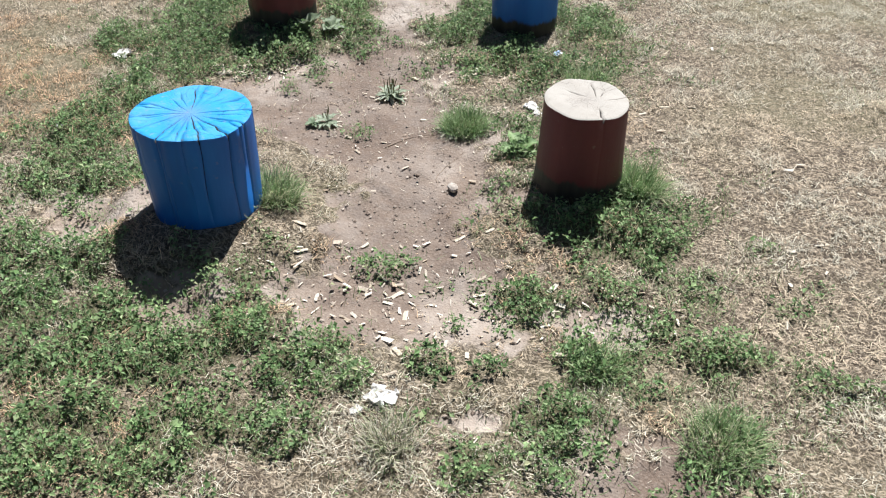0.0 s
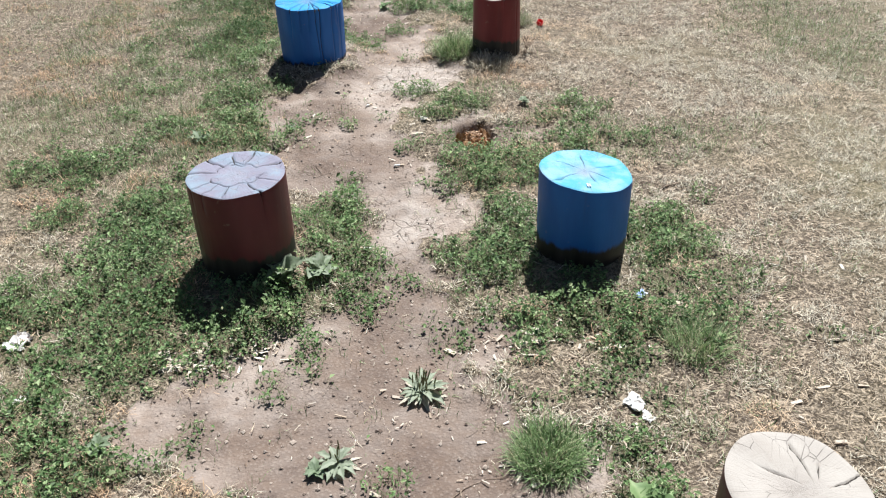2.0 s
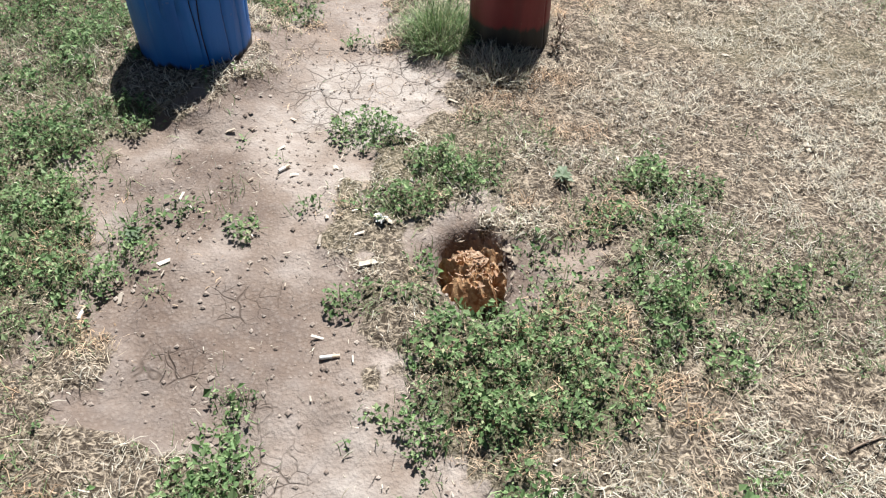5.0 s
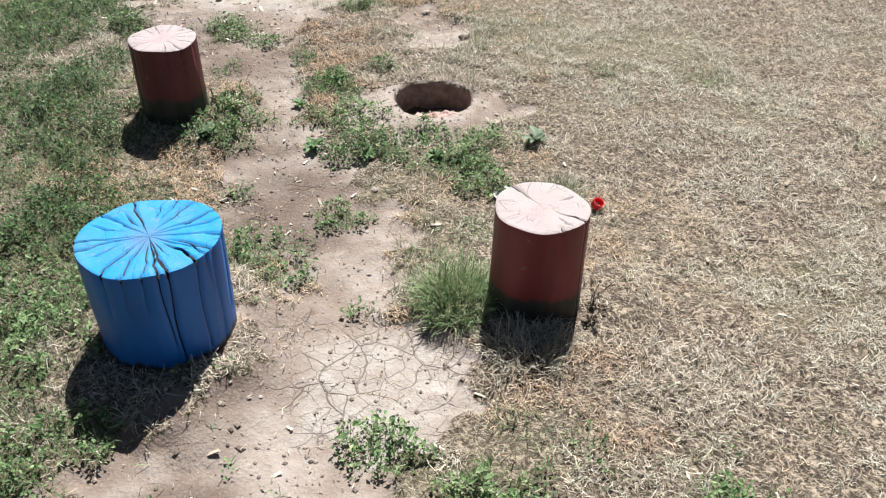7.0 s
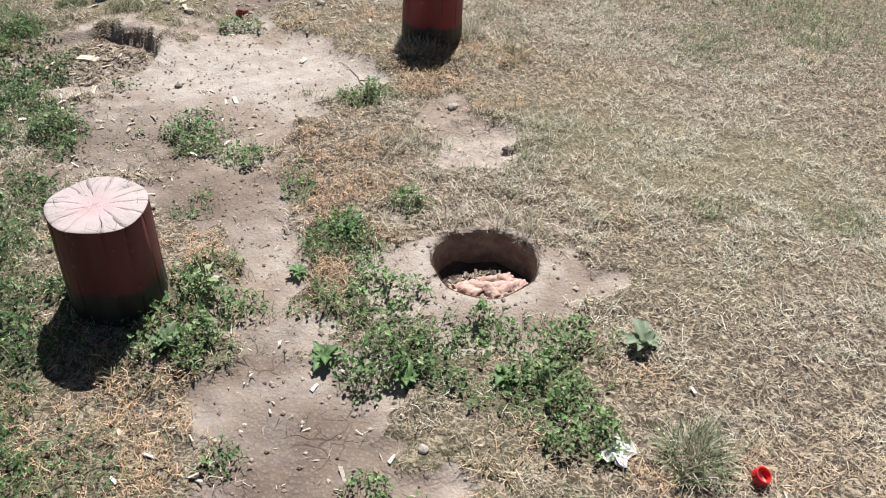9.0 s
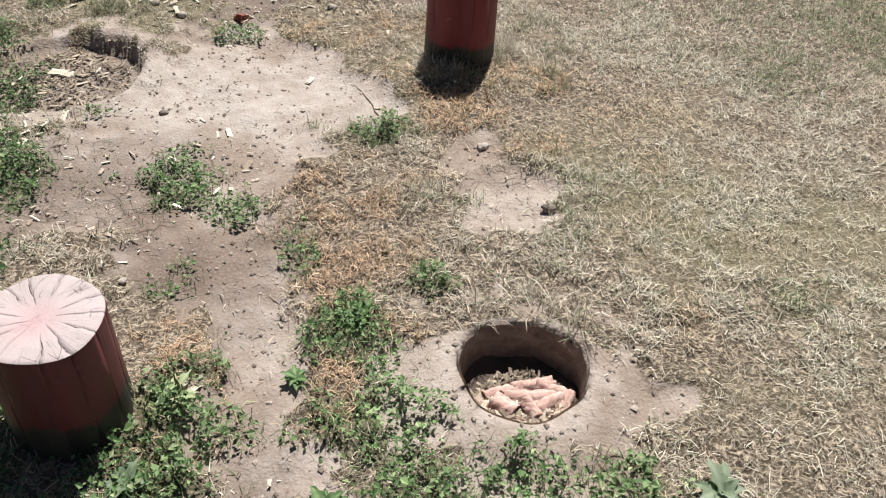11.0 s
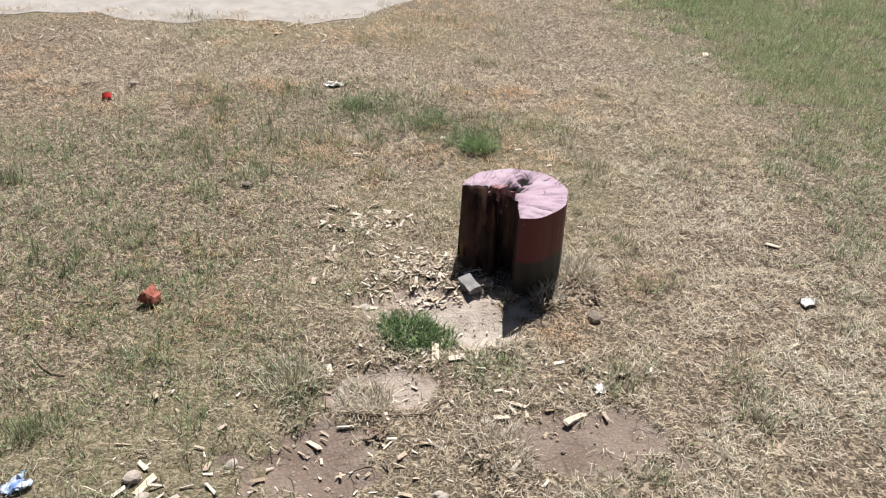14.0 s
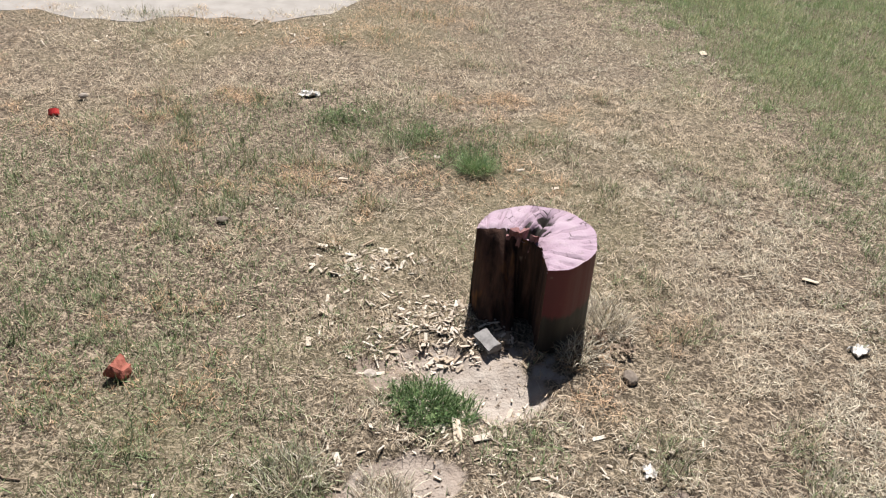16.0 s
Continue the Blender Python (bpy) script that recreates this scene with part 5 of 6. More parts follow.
def spike_mesh(tall):
    bm = bmesh.new()
    prev = None
    for f, r in ((0, 0.0012), (0.5, 0.0013), (0.55, 0.003), (0.75, 0.0036), (0.92, 0.003), (1.0, 0.0008)):
        ring = [bm.verts.new((r * math.cos(a) + 0.012 * f * f, r * math.sin(a), tall * f)) for a in [k * math.pi / 3 for k in range(6)]]
        if prev:
            for k in range(6):
                bm.faces.new((prev[k], prev[(k + 1) % 6], ring[(k + 1) % 6], ring[k]))
        prev = ring
    bm.faces.new(prev)
    return from_bm("seed_spike", bm, M_SPIKE, True)


def leafy_plant(x, y, r, leaves, label, seed, material=None, tone=0.4, spikes=0, wide=0.45, raised=18):
    withered = leaves if spikes > 3 else 0
    r = r * (1.0 if spikes > 3 else 0.68)
    leaves = leaves + 4
    tone = tone * (0.75 if material else 0.35)
    if withered:
        tone, wide, raised = 0.75, wide * 0.8, 12
    rng = random.Random(seed)
    plant = empty("broad_leaf_plant", x, y, spot(x, y) + 0.004, rng.uniform(0, 360))
    shapes = [leaf_mesh(r * 1.0, r * wide, material or M_WEED, tone + 0.1 * k, seed * 7 + k) for k in range(2)]
    for k in range(leaves):
        ob = part("leaf", shapes[k % 2], plant)
        size = rng.uniform(0.65, 1.15)
        ob.matrix_basis = pose(0, 0, 0.012 * rng.random(), rng.uniform(-12, 12), -rng.uniform(-8, raised * 1.1), 360 * (k + rng.uniform(-0.3, 0.3)) / leaves) @ Matrix.Diagonal((size, size, size, 1))
    if withered:
        shape = leaf_mesh(r * 0.95, r * 0.26, M_DRY, 0.42, seed)
        for k in range(withered):
            ob = part("withered_leaf", shape, plant, "dry straw-coloured leaf")
            ob.matrix_basis = pose(0, 0, 0.002, rng.uniform(-20, 20), rng.uniform(2, 9), rng.uniform(0, 360)) @ Matrix.Diagonal((rng.uniform(0.7, 1.2), 1, 0.5, 1))
    if spikes:
        shape = spike_mesh(0.085)
        for k in range(spikes):
            a, d = rng.uniform(0, 6.28), rng.uniform(0.005, 0.03)
            ob = part("seed_spike", shape, plant)
            ob.matrix_basis = pose(d * math.cos(a), d * math.sin(a), 0, rng.uniform(-13, 13), rng.uniform(-13, 13), rng.uniform(0, 360)) @ Matrix.Diagonal((0.6, 0.6, rng.uniform(0.45, 0.95), 1))
    return tagged(plant, label, "plant")


for k, (x, y, r, leaves, tone, spikes, wide, raised, grey, label) in enumerate([
        (-0.055, 2.95, 0.075, 11, 0.3, 16, 0.34, 14, 1, "plantain with dark seed spikes on bare earth"),
        (-0.27, 2.70, 0.06, 10, 0.35, 4, 0.42, 14, 1, "small plantain rosette on bare earth"),
        (-0.32, 2.67, 0.05, 7, 0.5, 0, 0.6, 10, 1, "pale grey-green leafy rosette on bare earth"),
        (-0.46, 3.42, 0.13, 3, 0.75, 0, 0.8, 40, 1, "large pale leaves drooping beside the maroon stump"),
        (-0.36, 3.48, 0.11, 3, 0.7, 0, 0.75, 34, 1, "broad pale leaves among the weeds"),
        (-0.93, 4.52, 0.08, 7, 0.5, 0, 0.6, 16, 1, "pale leafy plant among the weeds"),
        (-0.86, 2.78, 0.06, 7, 0.5, 0, 0.6, 16, 1, "grey-green leafy plant at the weeds' edge"),
        (0.46, 4.73, 0.045, 7, 0.6, 0, 0.6, 14, 1, "small grey-green plant in dry grass"),
        (0.60, 6.24, 0.09, 5, 0.6, 0, 0.5, 34, 1, "grey-green leafy plant in dry grass"),
        (-0.52, 6.36, 0.075, 8, 0.3, 0, 0.6, 20, 1, "leafy plant in the shade of the stump"),
        (-0.45, 6.56, 0.06, 6, 0.4, 6, 0.4, 20, 0, "plantain with tall dark spikes beside the stump"),
        (0.43, 2.46, 0.11, 6, 0.9, 0, 0.7, 24, 0, "broad-leaved green plant beside the maroon stump"),
        (-0.56, 4.61, 0.04, 8, 0.4, 0, 0.5, 14, 1, "small rosette on bare earth"),
        (-0.06, 6.78, 0.065, 8, 0.3, 0, 0.55, 18, 0, "broad-leaved green plant near the round hole"),
        (-0.21, 6.62, 0.06, 7, 0.35, 0, 0.5, 14, 0, "flat leafy rosette at the path's edge"),
        (-0.16, 6.30, 0.07, 8, 0.4, 0, 0.55, 16, 0, "leafy rosette at the path's edge"),
        (0.02, 6.20, 0.06, 7, 0.4, 0, 0.55, 16, 0, "leafy rosette among the weeds"),
        (0.24, 6.17, 0.055, 7, 0.6, 0, 0.5, 16, 0, "light green leafy rosette among the weeds")]):
    leafy_plant(x, y, r, leaves, label, 300 + k, M_GREY if grey else None, tone, spikes, wide, raised)


def dead_stalks(x, y, tall, count, spread, label, seed, material):
    """A dried-up plant: thin bent stalks with curled scraps of leaf."""
    rng = random.Random(seed)
    plant = empty("dead_plant", x, y, spot(x, y))
    for k in range(count):
        bm = bmesh.new()
        a, out = rng.uniform(0, 6.28), rng.uniform(0.15, 1.0) * spread
        size, prev = tall * rng.uniform(0.5, 1.0), None
        for i in range(6):
            f = i / 5
            r = 0.0016 * (1 - 0.6 * f) + (0.002 if i == 4 else 0)
            c = Vector((out * f ** 1.4 * math.cos(a) + 0.004 * rng.uniform(-1, 1), out * f ** 1.4 * math.sin(a) + 0.004 * rng.uniform(-1, 1), size * f * (1 - 0.25 * f)))
            ring = [bm.verts.new(c + Vector((r * math.cos(q), r * math.sin(q), 0))) for q in (0, 1.57, 3.14, 4.71)]
            if prev:
                for j in range(4):
                    bm.faces.new((prev[j], prev[(j + 1) % 4], ring[(j + 1) % 4], ring[j]))
            if i in (2, 3, 4):
                d = Vector((rng.uniform(-1, 1), rng.uniform(-1, 1), rng.uniform(-0.3, 0.6))).normalized() * rng.uniform(0.008, 0.02)
                w = d.cross(Vector((0, 0, 1))) * 0.35
                tip, m1, m2 = bm.verts.new(c + d), bm.verts.new(c + d * 0.5 + w), bm.verts.new(c + d * 0.5 - w + Vector((0, 0, 0.003)))
                bm.faces.new((ring[0], m1, tip)), bm.faces.new((ring[0], tip, m2))
            prev = ring
        bm.faces.new(prev)
        part("stalk", from_bm("stalk", bm, material), plant)
    return tagged(plant, label, "plant")


dead_stalks(0.56, 5.36, 0.13, 7, 0.05, "dried brown plant standing beside the small stump", 5, M_TWIG)
dead_stalks(0.535, 5.30, 0.08, 6, 0.06, "withered low plant in straw beside the stump", 6, M_TWIG)
dead_stalks(0.43, 9.17, 0.06, 8, 0.08, "withered brown plant beside the broken stump", 7, M_TWIG)
dead_stalks(0.50, 9.14, 0.05, 7, 0.08, "withered low brown plant in dry grass", 8, M_TWIG)
dead_stalks(-0.17, 8.62, 0.05, 7, 0.06, "small withered plant on pale earth", 9, M_TWIG)
dead_stalks(-0.49, 6.50, 0.16, 4, 0.03, "tall dry stalks beside the maroon stump", 10, M_SPIKE)


# ---- loose things ----
def chip_mesh(length, seed):
    rng = random.Random(seed)
    bm = bmesh.new()
    wide, thick = length * rng.uniform(0.16, 0.38), length * rng.uniform(0.05, 0.1)
    bmesh.ops.create_cube(bm, size=1.0, matrix=Matrix.Translation((0, 0, 0.0)) @ Matrix.Diagonal((length, wide, thick, 1)))
    bmesh.ops.subdivide_edges(bm, edges=[e for e in bm.edges if abs(e.verts[0].co.x - e.verts[1].co.x) > length * 0.5], cuts=2)
    for v in bm.verts:
        v.co += Vector((rng.uniform(-0.08, 0.08) * length, rng.uniform(-0.16, 0.16) * wide, rng.uniform(-0.25, 0.25) * thick))
    bmesh.ops.bevel(bm, geom=bm.edges[:], offset=thick * 0.06, segments=1, affect="EDGES")
    return from_bm("wood_chip", bm, M_CHIP), thick


def stone_mesh(size, seed, material):
    rng = random.Random(seed)
    bm = bmesh.new()
    bmesh.ops.create_icosphere(bm, subdivisions=2, radius=size * 0.5, matrix=Matrix.Diagonal((1, rng.uniform(0.65, 0.9), rng.uniform(0.5, 0.7), 1)))
    off = Vector((rng.uniform(0, 50), rng.uniform(0, 50), 0))
    for v in bm.verts:
        v.co *= 1 + 0.28 * noise.noise(v.co * (2.2 / size) + off) + 0.1 * noise.noise(v.co * (6 / size) + off)
    return from_bm("stone", bm, material, False)


def crumpled(size, seed, material, name):
    """A crumpled sheet with thickness."""
    rng = random.Random(seed)
    bm = bmesh.new()
    bmesh.ops.create_grid(bm, x_segments=9, y_segments=7, size=0.5, matrix=Matrix.Diagonal((size, size * 0.75, 1, 1)))
    off = Vector((rng.uniform(0, 50), rng.uniform(0, 50), 0))
    for v in bm.verts:
        q = v.co * (3.2 / size) + off
        v.co += Vector((noise.noise(q), noise.noise(q + Vector((9, 0, 0))), 0.85 * abs(noise.noise(q * 1.3 + Vector((0, 9, 0)))) + 0.3 * noise.noise(q * 3))) * size * 0.42
    bmesh.ops.solidify(bm, geom=bm.faces[:], thickness=size * 0.035)
    return from_bm(name, bm, material, False)


rng = random.Random(77)
for k, (x, y, size) in enumerate(CHIPS_A + CHIPS_B):
    me, thick = chip_mesh(size, 500 + k)
    ob = new("wood_chip", me)
    ob.matrix_basis = pose(x, y, spot(x, y) + thick * 0.5 + 0.002, rng.uniform(-8, 8), rng.uniform(-8, 8), rng.uniform(0, 180))
    tagged(ob, "pale splintered wood chip lying on the ground", "wood chip", "wood chips along the path")
for k, (x, y, size) in enumerate(STONES):
    dark = k in (7, 11, 13, 14)
    ob = new("stone", stone_mesh(size, 700 + k, M_DARKSTONE if dark else M_STONE))
    ob.matrix_basis = pose(x, y, spot(x, y) + size * 0.18, 0, 0, rng.uniform(0, 360))
    tagged(ob, "small dark brown stone on dry ground" if dark else "small pale grey-brown stone on dry ground", "stone")
for k, (x, y, size) in enumerate(PAPERS):
    ob = new("paper_scrap", crumpled(size, 800 + k, M_PAPER, "paper_scrap"))
    ob.matrix_basis = pose(x, y, spot(x, y) + 0.006, 0, 0, rng.uniform(0, 360))
    tagged(ob, "crumpled white scrap of paper on the ground", "litter")
for k, (x, y, size) in enumerate(BRICKS):
    bm = bmesh.new()
    bmesh.ops.create_cube(bm, size=size * 0.8, matrix=pose(0, 0, 0, 20, 12, 40) @ Matrix.Diagonal((1.1, 0.9, 0.7, 1)))
    bmesh.ops.subdivide_edges(bm, edges=bm.edges[:], cuts=3, use_grid_fill=True)
    for v in bm.verts:
        v.co += v.co.normalized() * size * 0.3 * noise.noise(v.co * (2.6 / size) + Vector((k * 9, 0, 0)))
    ob = new("brick_fragment", from_bm("brick_fragment", bm, M_BRICK))
    ob.matrix_basis = pose(x, y, spot(x, y) + size * 0.3, 0, 0, 30 + 70 * k)
    tagged(ob, "broken red brick lump lying in dry grass", "brick")
for k, (x, y, size) in enumerate(WRAPPERS):
    ob = new("plastic_wrapper", crumpled(size, 850 + k, M_WRAP, "plastic_wrapper"))
    ob.matrix_basis = pose(x, y, spot(x, y) + 0.012, 10, -12, 40)
    tagged(ob, "crumpled blue and white plastic wrapper scrap", "litter")


def lathe(name, rows, material, sides=32, ridged=0.0):
    bm = bmesh.new()
    prev = None
    for r, z, ridge in rows:
        ring = []
        for k in range(sides):
            a = 2 * math.pi * k / sides
            q = r + (ridged * (k % 2) if ridge else 0)
            ring.append(bm.verts.new((q * math.cos(a), q * math.sin(a), z)))
        if prev:
            for k in range(sides):
                bm.faces.new((prev[k], prev[(k + 1) % sides], ring[(k + 1) % sides], ring[k]))
        prev = ring
    bm.faces.new(prev)
    bmesh.ops.recalc_face_normals(bm, faces=bm.faces)
    return from_bm(name, bm, material)


for (x, y, size), tilt in zip(CAPS, (24, -40)):
    r = size * 0.46
    cap = empty("bottle_cap", x, y, spot(x, y) + 0.012, 20)
    shell = part("shell", lathe("shell", [(r * 0.86, 0.003, 0), (r * 0.88, 0.022, 0), (r, 0.022, 1), (r, 0.002, 1), (r * 0.92, 0.0, 0), (r * 0.1, 0.0, 0)], M_CAP, 48, 0.0005), cap)
    liner = part("liner", lathe("liner", [(r * 0.86, 0.003, 0), (r * 0.80, 0.0045, 0), (r * 0.1, 0.0045, 0)], M_CAPLINER, 32), cap, "pale liner disc")
    cap.matrix_basis = cap.matrix_basis @ pose(0, 0, 0, tilt, 8, 0)
    tagged(cap, "red plastic bottle cap lying open side up", "bottle cap")
for (x, y, size), turn in zip(BUTTS, (40, 4, 80, 170)):
    butt = empty("cigarette_butt", x, y, spot(x, y) + 0.006, turn)
    for name, a, b, mat in (("paper_tube", -0.5, 0.12, M_BUTT), ("filter", 0.12, 0.5, M_FILTER)):
        ob = part(name, lathe(name, [(0.0006, a * size, 0), (0.0042, a * size, 0), (0.0043, 0.5 * (a + b) * size, 0), (0.0041, b * size, 0), (0.0006, b * size, 0)], mat, 14), butt)
        ob.matrix_basis = pose(0, 0, 0, 0, 90, 0)
    tagged(butt, "white cigarette butt with a tan filter", "cigarette butt")


def twig(x, y, length, turn, thick, label, seed, bend=0.15):
    rng = random.Random(seed)
    bm = bmesh.new()
    prev = None
    for k in range(9):
        f = k / 8
        cx, cy = (f - 0.5) * length, bend * length * math.sin(3 * f + seed) + 0.02 * length * rng.uniform(-1, 1)
        wx, wy = x + cx * math.cos(radians(turn)) - cy * math.sin(radians(turn)), y + cx * math.sin(radians(turn)) + cy * math.cos(radians(turn))
        r = thick * (1 - 0.6 * f)
        ring = [bm.verts.new((cx, cy + r * math.cos(a), spot(wx, wy) - spot(x, y) + thick * 1.5 + r * math.sin(a))) for a in [j * math.pi / 3 for j in range(6)]]
        if prev:
            for j in range(6):
                bm.faces.new((prev[j], prev[(j + 1) % 6], ring[(j + 1) % 6], ring[j]))
        else:
            bm.faces.new(ring[::-1])
        prev = ring
    bm.faces.new(prev)
    ob = new("twig", from_bm("twig", bm, M_TWIG, True))
    ob.matrix_basis = pose(x, y, spot(x, y), 0, 0, turn)
    tagged(ob, label, "twig")


for k, (x, y, length, turn, thick) in enumerate([(0.05, 2.58, 0.2, 28, 0.0016), (0.20, 2.42, 0.22, 80, 0.001), (0.02, 7.78, 0.2, 128, 0.0022), (-0.12, 8.72, 0.3, 8, 0.003), (-0.42, 6.06, 0.09, 60, 0.002), (-0.66, 6.02, 0.22, 4, 0.002), (0.93, 3.96, 0.11, 2, 0.003), (-1.02, 8.94, 0.14, 150, 0.0025), (1.15, 5.62, 0.11, 4, 0.0025), (-0.26, 6.86, 0.09, 120, 0.002), (-0.63, 8.12, 0.13, 120, 0.0022), (-0.95, 7.9, 0.12, 150, 0.002), (-0.20, 3.25, 0.1, 50, 0.001)]):
    twig(x, y, length, turn, thick, "thin dry twig lying on bare earth", k)


def chip_stuff(name, rows, material, label, seed, size=(0.008, 0.03), level=None):
    """Many small splinters in heaps: (x, y, rx, ry, count)."""
    rng = np.random.RandomState(seed)
    box = np.array([[-1, -1, -1], [1, -1, -1], [1, 1, -1], [-1, 1, -1], [-1, -1, 1], [1, -1, 1], [1, 1, 1], [-1, 1, 1]], float) * 0.5
    quad = np.array([[0, 3, 2, 1], [4, 5, 6, 7], [0, 1, 5, 4], [1, 2, 6, 5], [2, 3, 7, 6], [3, 0, 4, 7]])
    verts, at, faces = [], 0, []
    for cx, cy, rx, ry, count in rows:
        d, a = np.sqrt(rng.rand(count)) ** 1.2, rng.uniform(0, 6.283, count)
        x, y = cx + rx * d * np.cos(a), cy + ry * d * np.sin(a)
        z = height(x, y) if level is None else level(x, y)
        for k in range(count):
            L = size[0] + (size[1] - size[0]) * rng.rand() ** 2.2
            m = pose(x[k], y[k], z[k] + 0.002 + 0.006 * rng.rand(), rng.uniform(-25, 25), rng.uniform(-25, 25), rng.uniform(0, 360))
            shape = (box + rng.uniform(-0.16, 0.16, (8, 3))) * (L, L * rng.uniform(0.10, 0.42), min(0.003, L * rng.uniform(0.04, 0.10)))
            verts.append(shape @ np.array(m.to_3x3()).T + np.array(m.translation))
            faces.append(quad + at)
            at += 8
    me = mesh_of(name, np.concatenate(verts), [np.concatenate(faces)], material, None, False)
    tagged(new(name, me), label, "wood chips", kind="stuff")


chip_stuff("wood_splinters", [(0.05, 1.72, 0.5, 0.28, 200), (0.66, 1.66, 0.22, 0.12, 60), (-0.7, 3.09, 0.1, 0.05, 50), (-0.53, 3.16, 0.08, 0.05, 50), (0.3, 3.1, 0.25, 0.08, 60), (0.3, 2.7, 0.2, 0.12, 60), (-0.1, 4.6, 0.5, 0.5, 60),
                              (0.02, 9.26, 0.2, 0.13, 420), (-0.12, 9.6, 0.16, 0.07, 110), (0.0, 8.95, 0.22, 0.1, 110), (-0.3, 8.5, 0.5, 0.4, 160), (0.3, 8.75, 0.3, 0.16, 50), (-0.7, 7.4, 0.4, 0.4, 70), (-1.02, 7.6, 0.14, 0.12, 70), (-0.9, 11.7, 1.2, 0.22, 240), (0, 10.2, 2, 1.2, 120), (0.9, 2.9, 0.9, 1.4, 160), (1.2, 5.2, 0.9, 1.2, 90), (-0.35, 6.1, 0.4, 0.3, 60), (-0.1, 2.6, 0.45, 0.45, 60)],
           M_CHIPS, "scattered pale wood splinters and bark scraps", 31)
chip_stuff("pale_chips", [(-0.35, 8.55, 0.55, 0.4, 70), (-0.12, 9.3, 0.24, 0.22, 70), (0.1, 8.8, 0.3, 0.15, 30), (0.05, 1.7, 0.5, 0.3, 50), (-0.65, 3.1, 0.22, 0.06, 36), (0.32, 3.12, 0.25, 0.08, 26), (-0.55, 7.4, 0.4, 0.3, 36), (-0.2, 9.65, 0.15, 0.08, 44), (-0.95, 7.95, 0.2, 0.17, 36)],
           M_CHIPS, "larger pale weathered wood chips strewn on the earth", 35, (0.012, 0.042))
chip_stuff("bark_litter", [(-0.95, 8.0, 0.21, 0.19, 750), (-1.1, 7.95, 0.2, 0.16, 260), (0.285, 6.57, 0.112, 0.1, 900), (0.25, 4.5, 0.07, 0.09, 200), (0.23, 4.58, 0.05, 0.03, 60), (0.2, 9.2, 0.1, 0.06, 80), (0.42, 9.16, 0.1, 0.07, 70)],
           M_BARK, "brown bark crumbs and rotted wood filling the hollows", 32, (0.008, 0.034))
chip_stuff("pale_hole_chips", [(0.285, 6.53, 0.085, 0.05, 190), (0.225, 6.57, 0.05, 0.05, 90), (0.335, 6.55, 0.06, 0.045, 60)], M_HOLECHIP, "pale rotted wood flakes in the round hole", 33, (0.014, 0.04))


def clods():
    """Crumbs of earth on the bare ground."""
    rng = np.random.RandomState(40)
    x, y = scatter(120000, rng, -1.2, 0.9, 0.9, 9.2)
    b = bareness(x, y)
    keep = (rng.rand(len(x)) < b * 0.35 * (0.3 + vnoise(x, y, 0.2, 33))) & clear_of_stumps(x, y)
    x, y = x[keep], y[keep]
    n = len(x)
    s_ = 0.0012 + 0.0062 * rng.rand(n) ** 4
    c = np.stack([x, y, height(x, y) + s_ * 0.5], 1)
    octa = np.array([[1, 0, 0], [0, 1, 0], [-1, 0, 0], [0, -1, 0], [0, 0, 0.5], [0, 0, -0.5]], float)
    v = (c[:, None] + (octa[None] * rng.uniform(0.45, 1.5, (n, 6, 1))) * s_[:, None, None]).reshape(-1, 3)
    tri = np.array([[0, 1, 4], [1, 2, 4], [2, 3, 4], [3, 0, 4], [1, 0, 5], [2, 1, 5], [3, 2, 5], [0, 3, 5]])
    f = (np.arange(n)[:, None, None] * 6 + tri[None]).reshape(-1, 3)
    tagged(new("earth_crumbs", mesh_of("earth_crumbs", v, [f], M_CLOD, None, False)), "small crumbs of dry earth on the bare path", "earth", kind="stuff")


M_CLOD = splinters("earth_clods", (0.19, 0.14, 0.11), (0.45, 0.375, 0.31))
clods()


# ---- what lies in the hollows ----
def rotten_remnant():
    """The last of a rotted stump standing in its pit."""
    v, count, rings = [], 40, 16
    for i in range(rings + 1):
        f = i / rings
        for k in range(count):
            a = 2 * math.pi * k / count
            r = 0.082 * f * (1 + 0.22 * math.sin(2 * a + 1) + 0.5 * noise.noise((math.cos(a) * 2.5, math.sin(a) * 2.5, f)))
            z = -0.018 - 0.08 * f ** 3 + 0.05 * noise.noise((r * math.cos(a) * 38, r * math.sin(a) * 45, 1)) + 0.014 * noise.noise((r * math.cos(a) * 120, r * math.sin(a) * 120, 5))
            v.append((r * math.cos(a), r * math.sin(a) * 1.1, z))
    idx = np.arange(len(v)).reshape(rings + 1, count)
    nxt = np.roll(idx, -1, 1)
    quads = np.stack([idx[:-1], idx[1:], nxt[1:], nxt[:-1]], -1).reshape(-1, 4)
    g = Nodes("orange_rot")
    n = g.noise(55, 5, None, 0.65)
    color = g.mix(g.step(n, 0.35, 0.6), (0.24, 0.115, 0.05), (0.48, 0.30, 0.16))
    color = g.mix(g.step(g.noise(28, 4), 0.58, 0.68), color, (0.56, 0.43, 0.28))
    g.bump(n, 0.9, 0.01)
    ob = new("rotten_stump", mesh_of("rotten_stump", v, [quads], g.done(color, 0.92, 0, 0.2), None, False))
    ob.matrix_basis = pose(PIT_ROTTEN[0] - 0.005, PIT_ROTTEN[1] + 0.01, 0)
    tagged(ob, "crumbling orange remains of a rotted stump in a pit", "stump")


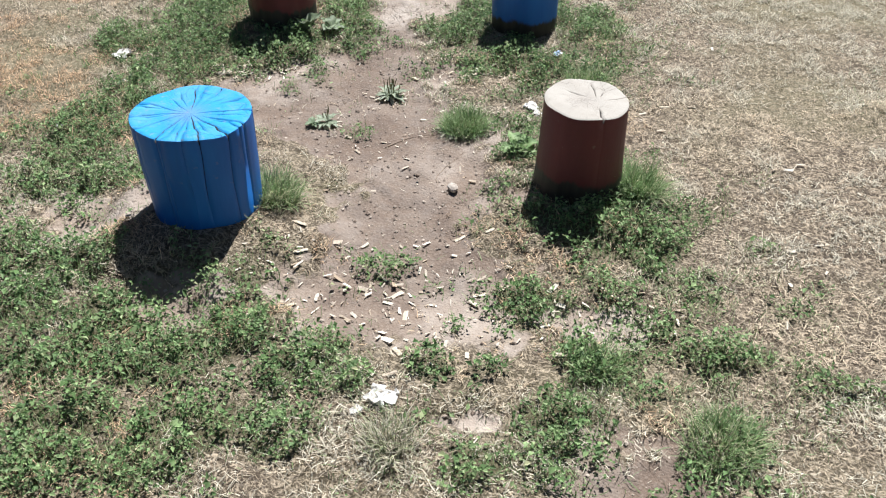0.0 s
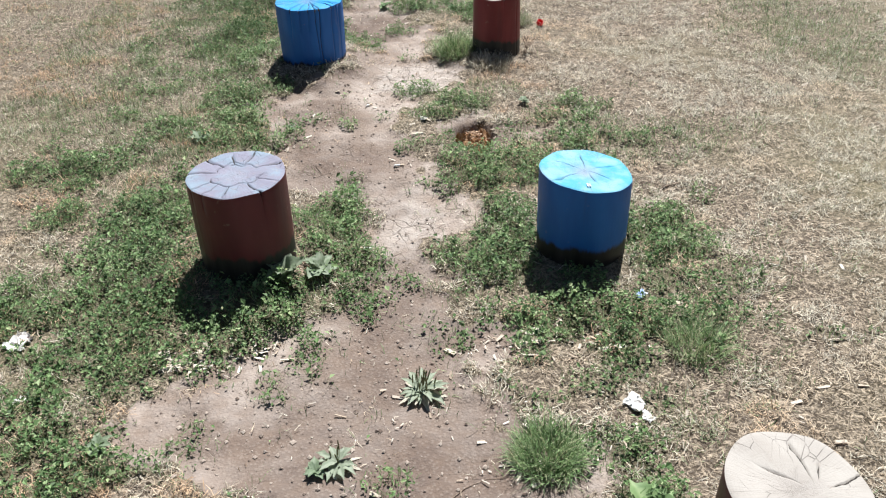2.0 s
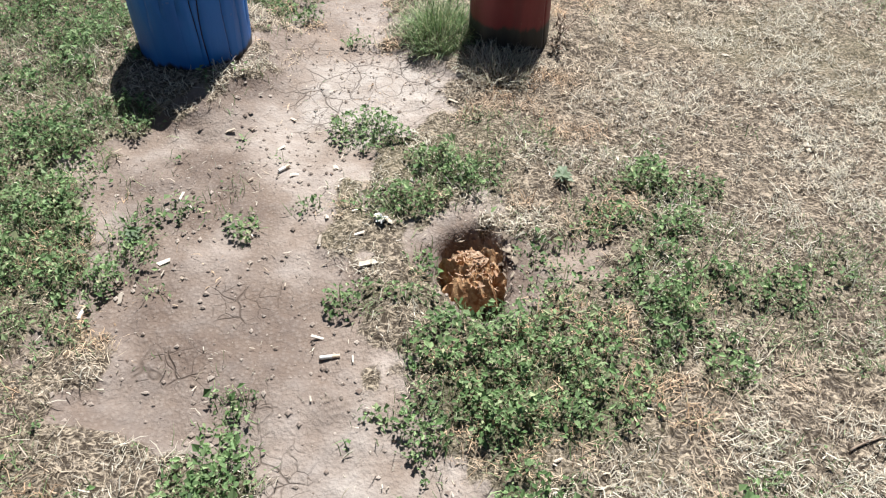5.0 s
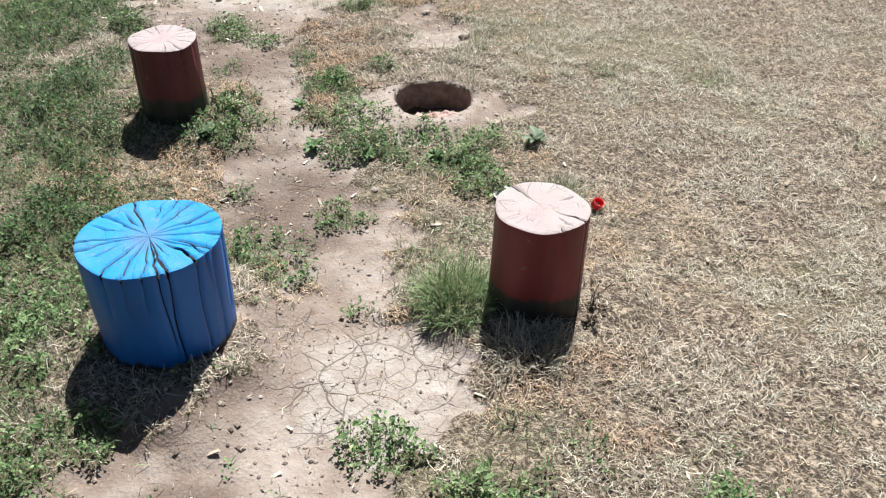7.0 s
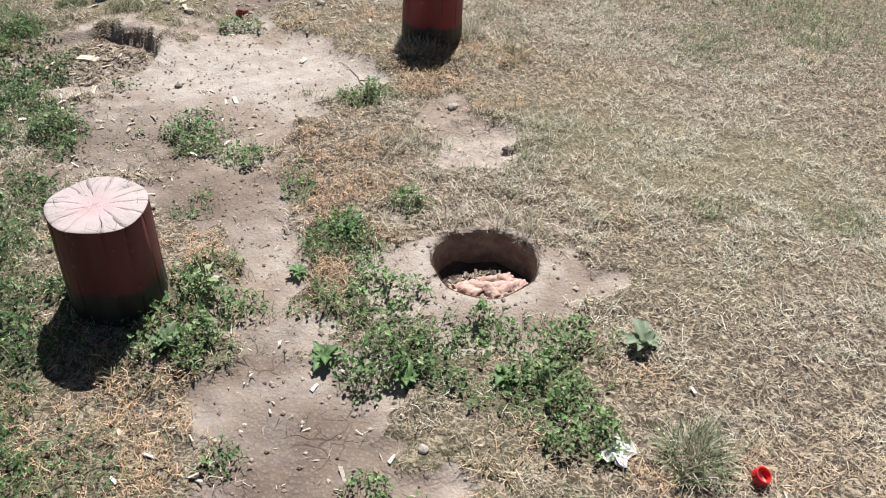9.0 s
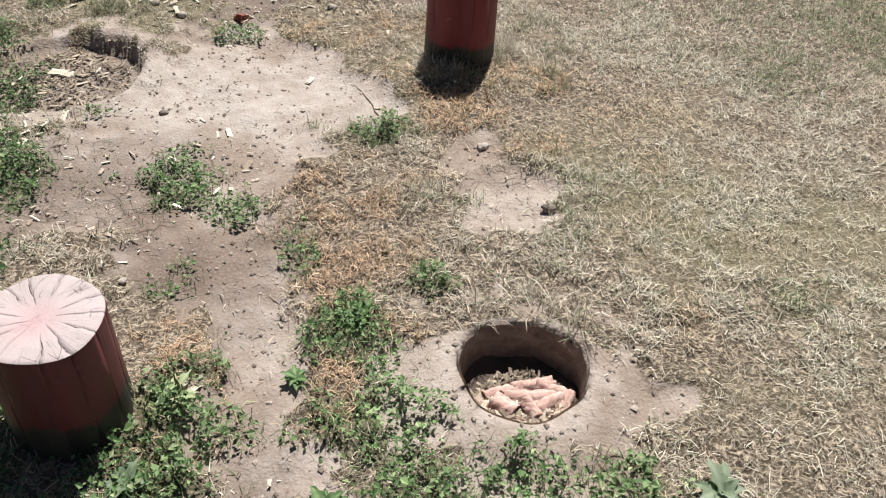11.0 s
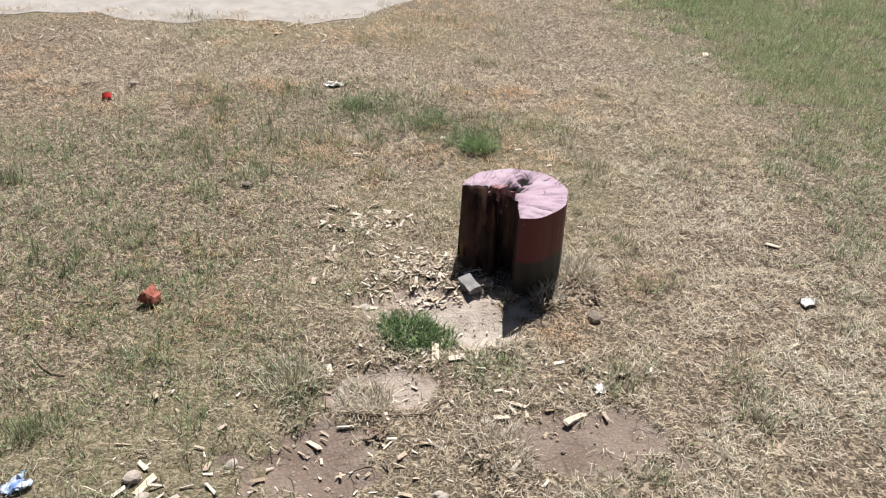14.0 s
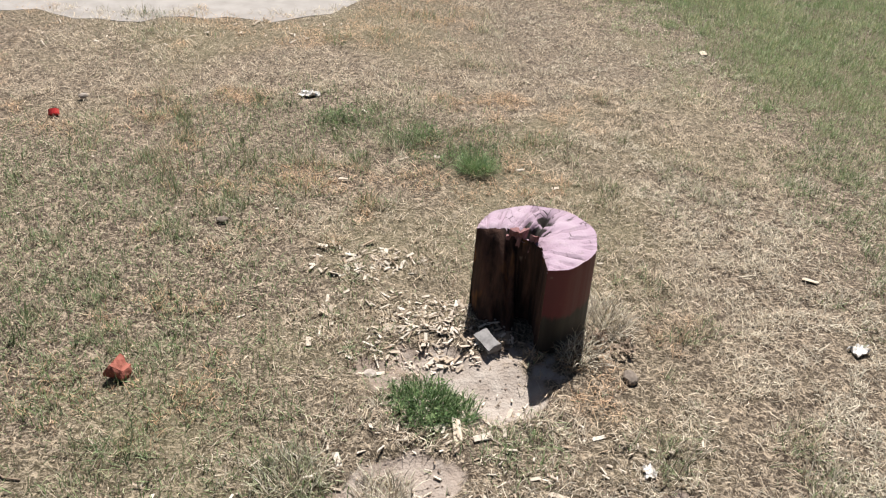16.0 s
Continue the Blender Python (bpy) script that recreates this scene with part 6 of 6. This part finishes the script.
def bark_slab(x, y, lift, length, wide, turn, tilt, seed):
    rng = random.Random(seed)
    bm = bmesh.new()
    bmesh.ops.create_grid(bm, x_segments=12, y_segments=7, size=0.5, matrix=Matrix.Diagonal((length, wide, 1, 1)))
    for v in bm.verts:
        u = v.co.y / wide
        v.co.z = wide * (0.32 - 1.5 * u * u) + 0.003 * math.sin(v.co.x * 330 + 30 * u) + 0.008 * noise.noise(v.co * 45 + Vector((seed, 0, 0)))
        v.co.x += 0.1 * length * noise.noise(Vector((u * 3, seed, 0)))
    bmesh.ops.solidify(bm, geom=bm.faces[:], thickness=0.006)
    ob = new("bark_slab", from_bm("bark_slab", bm, M_SLAB, True))
    ob.matrix_basis = pose(x, y, spot(x, y) + lift, tilt, rng.uniform(-8, 8), turn)
    tagged(ob, "curled pinkish slab of bark lying in the round hole", "bark", "bark slabs in the hole")


rotten_remnant()
chip_stuff("rotten_flakes", [(0.235, 4.50, 0.075, 0.075, 260), (0.235, 4.555, 0.05, 0.03, 110)], M_ROTFLAKE, "crumbled orange-brown flakes of rotten wood in the pit", 34, (0.004, 0.02),
           lambda x, y: -0.012 - 0.08 * (np.hypot(x - 0.22, (y - 4.485) / 1.1) / 0.078) ** 3)
for row in [(0.30, 6.565, 0.022, 0.12, 0.042, -10, 18, 1), (0.365, 6.585, 0.020, 0.09, 0.038, -26, 8, 2), (0.25, 6.60, 0.020, 0.09, 0.034, 10, 16, 3), (0.235, 6.535, 0.018, 0.06, 0.046, -50, 26, 4), (0.335, 6.53, 0.020, 0.075, 0.034, 18, 14, 5), (0.375, 6.54, 0.016, 0.06, 0.032, 60, 5, 6), (0.29, 6.515, 0.018, 0.055, 0.03, -70, 12, 7), (0.32, 6.61, 0.018, 0.10, 0.034, 4, 20, 8)]:
    bark_slab(*row)


def slab_stone():
    """A grey flat stone leaning at the broken stump's foot."""
    bm = bmesh.new()
    bmesh.ops.create_cube(bm, size=1.0, matrix=Matrix.Diagonal((0.042, 0.062, 0.02, 1)))
    bmesh.ops.subdivide_edges(bm, edges=bm.edges[:], cuts=3, use_grid_fill=True)
    for v in bm.verts:
        v.co += v.co.normalized() * 0.007 * noise.noise(v.co * 40)
    ob = new("flat_stone", from_bm("flat_stone", bm, M_GREYSTONE))
    ob.matrix_basis = pose(0.125, 9.195, spot(0.125, 9.195) + 0.008, 8, -6, 25)
    tagged(ob, "flat grey stone at the foot of the broken stump", "stone")


slab_stone()


def painted_mark():
    """The white mark on the pale blue top, and fainter strokes beside it."""
    for x, y, letter, size in ((0.475, 3.455, "B", 0.026),):
        curve = bpy.data.curves.new("painted_mark", "FONT")
        curve.body, curve.size, curve.extrude = letter, size, 0.0006
        curve.align_x, curve.align_y = "CENTER", "CENTER"
        text = bpy.data.objects.new("painted_mark_text", curve)
        me = bpy.data.meshes.new_from_object(text)
        bpy.data.objects.remove(text)
        me.materials.append(M_PAPER)
        ob = new("painted_mark", me)
        stump_ob = [o for o in scene.objects if o.name.startswith("tree_stump") and abs(o.location.x - 0.49) < 0.01][0]
        ob.parent = stump_ob
        ob.matrix_basis = pose(x - 0.49, y - 3.565, 0.295 - 0.12 * (x - 0.49) + 0.0055, 0, 6.8, -4)
        ob["label"] = "white painted letter"


painted_mark()
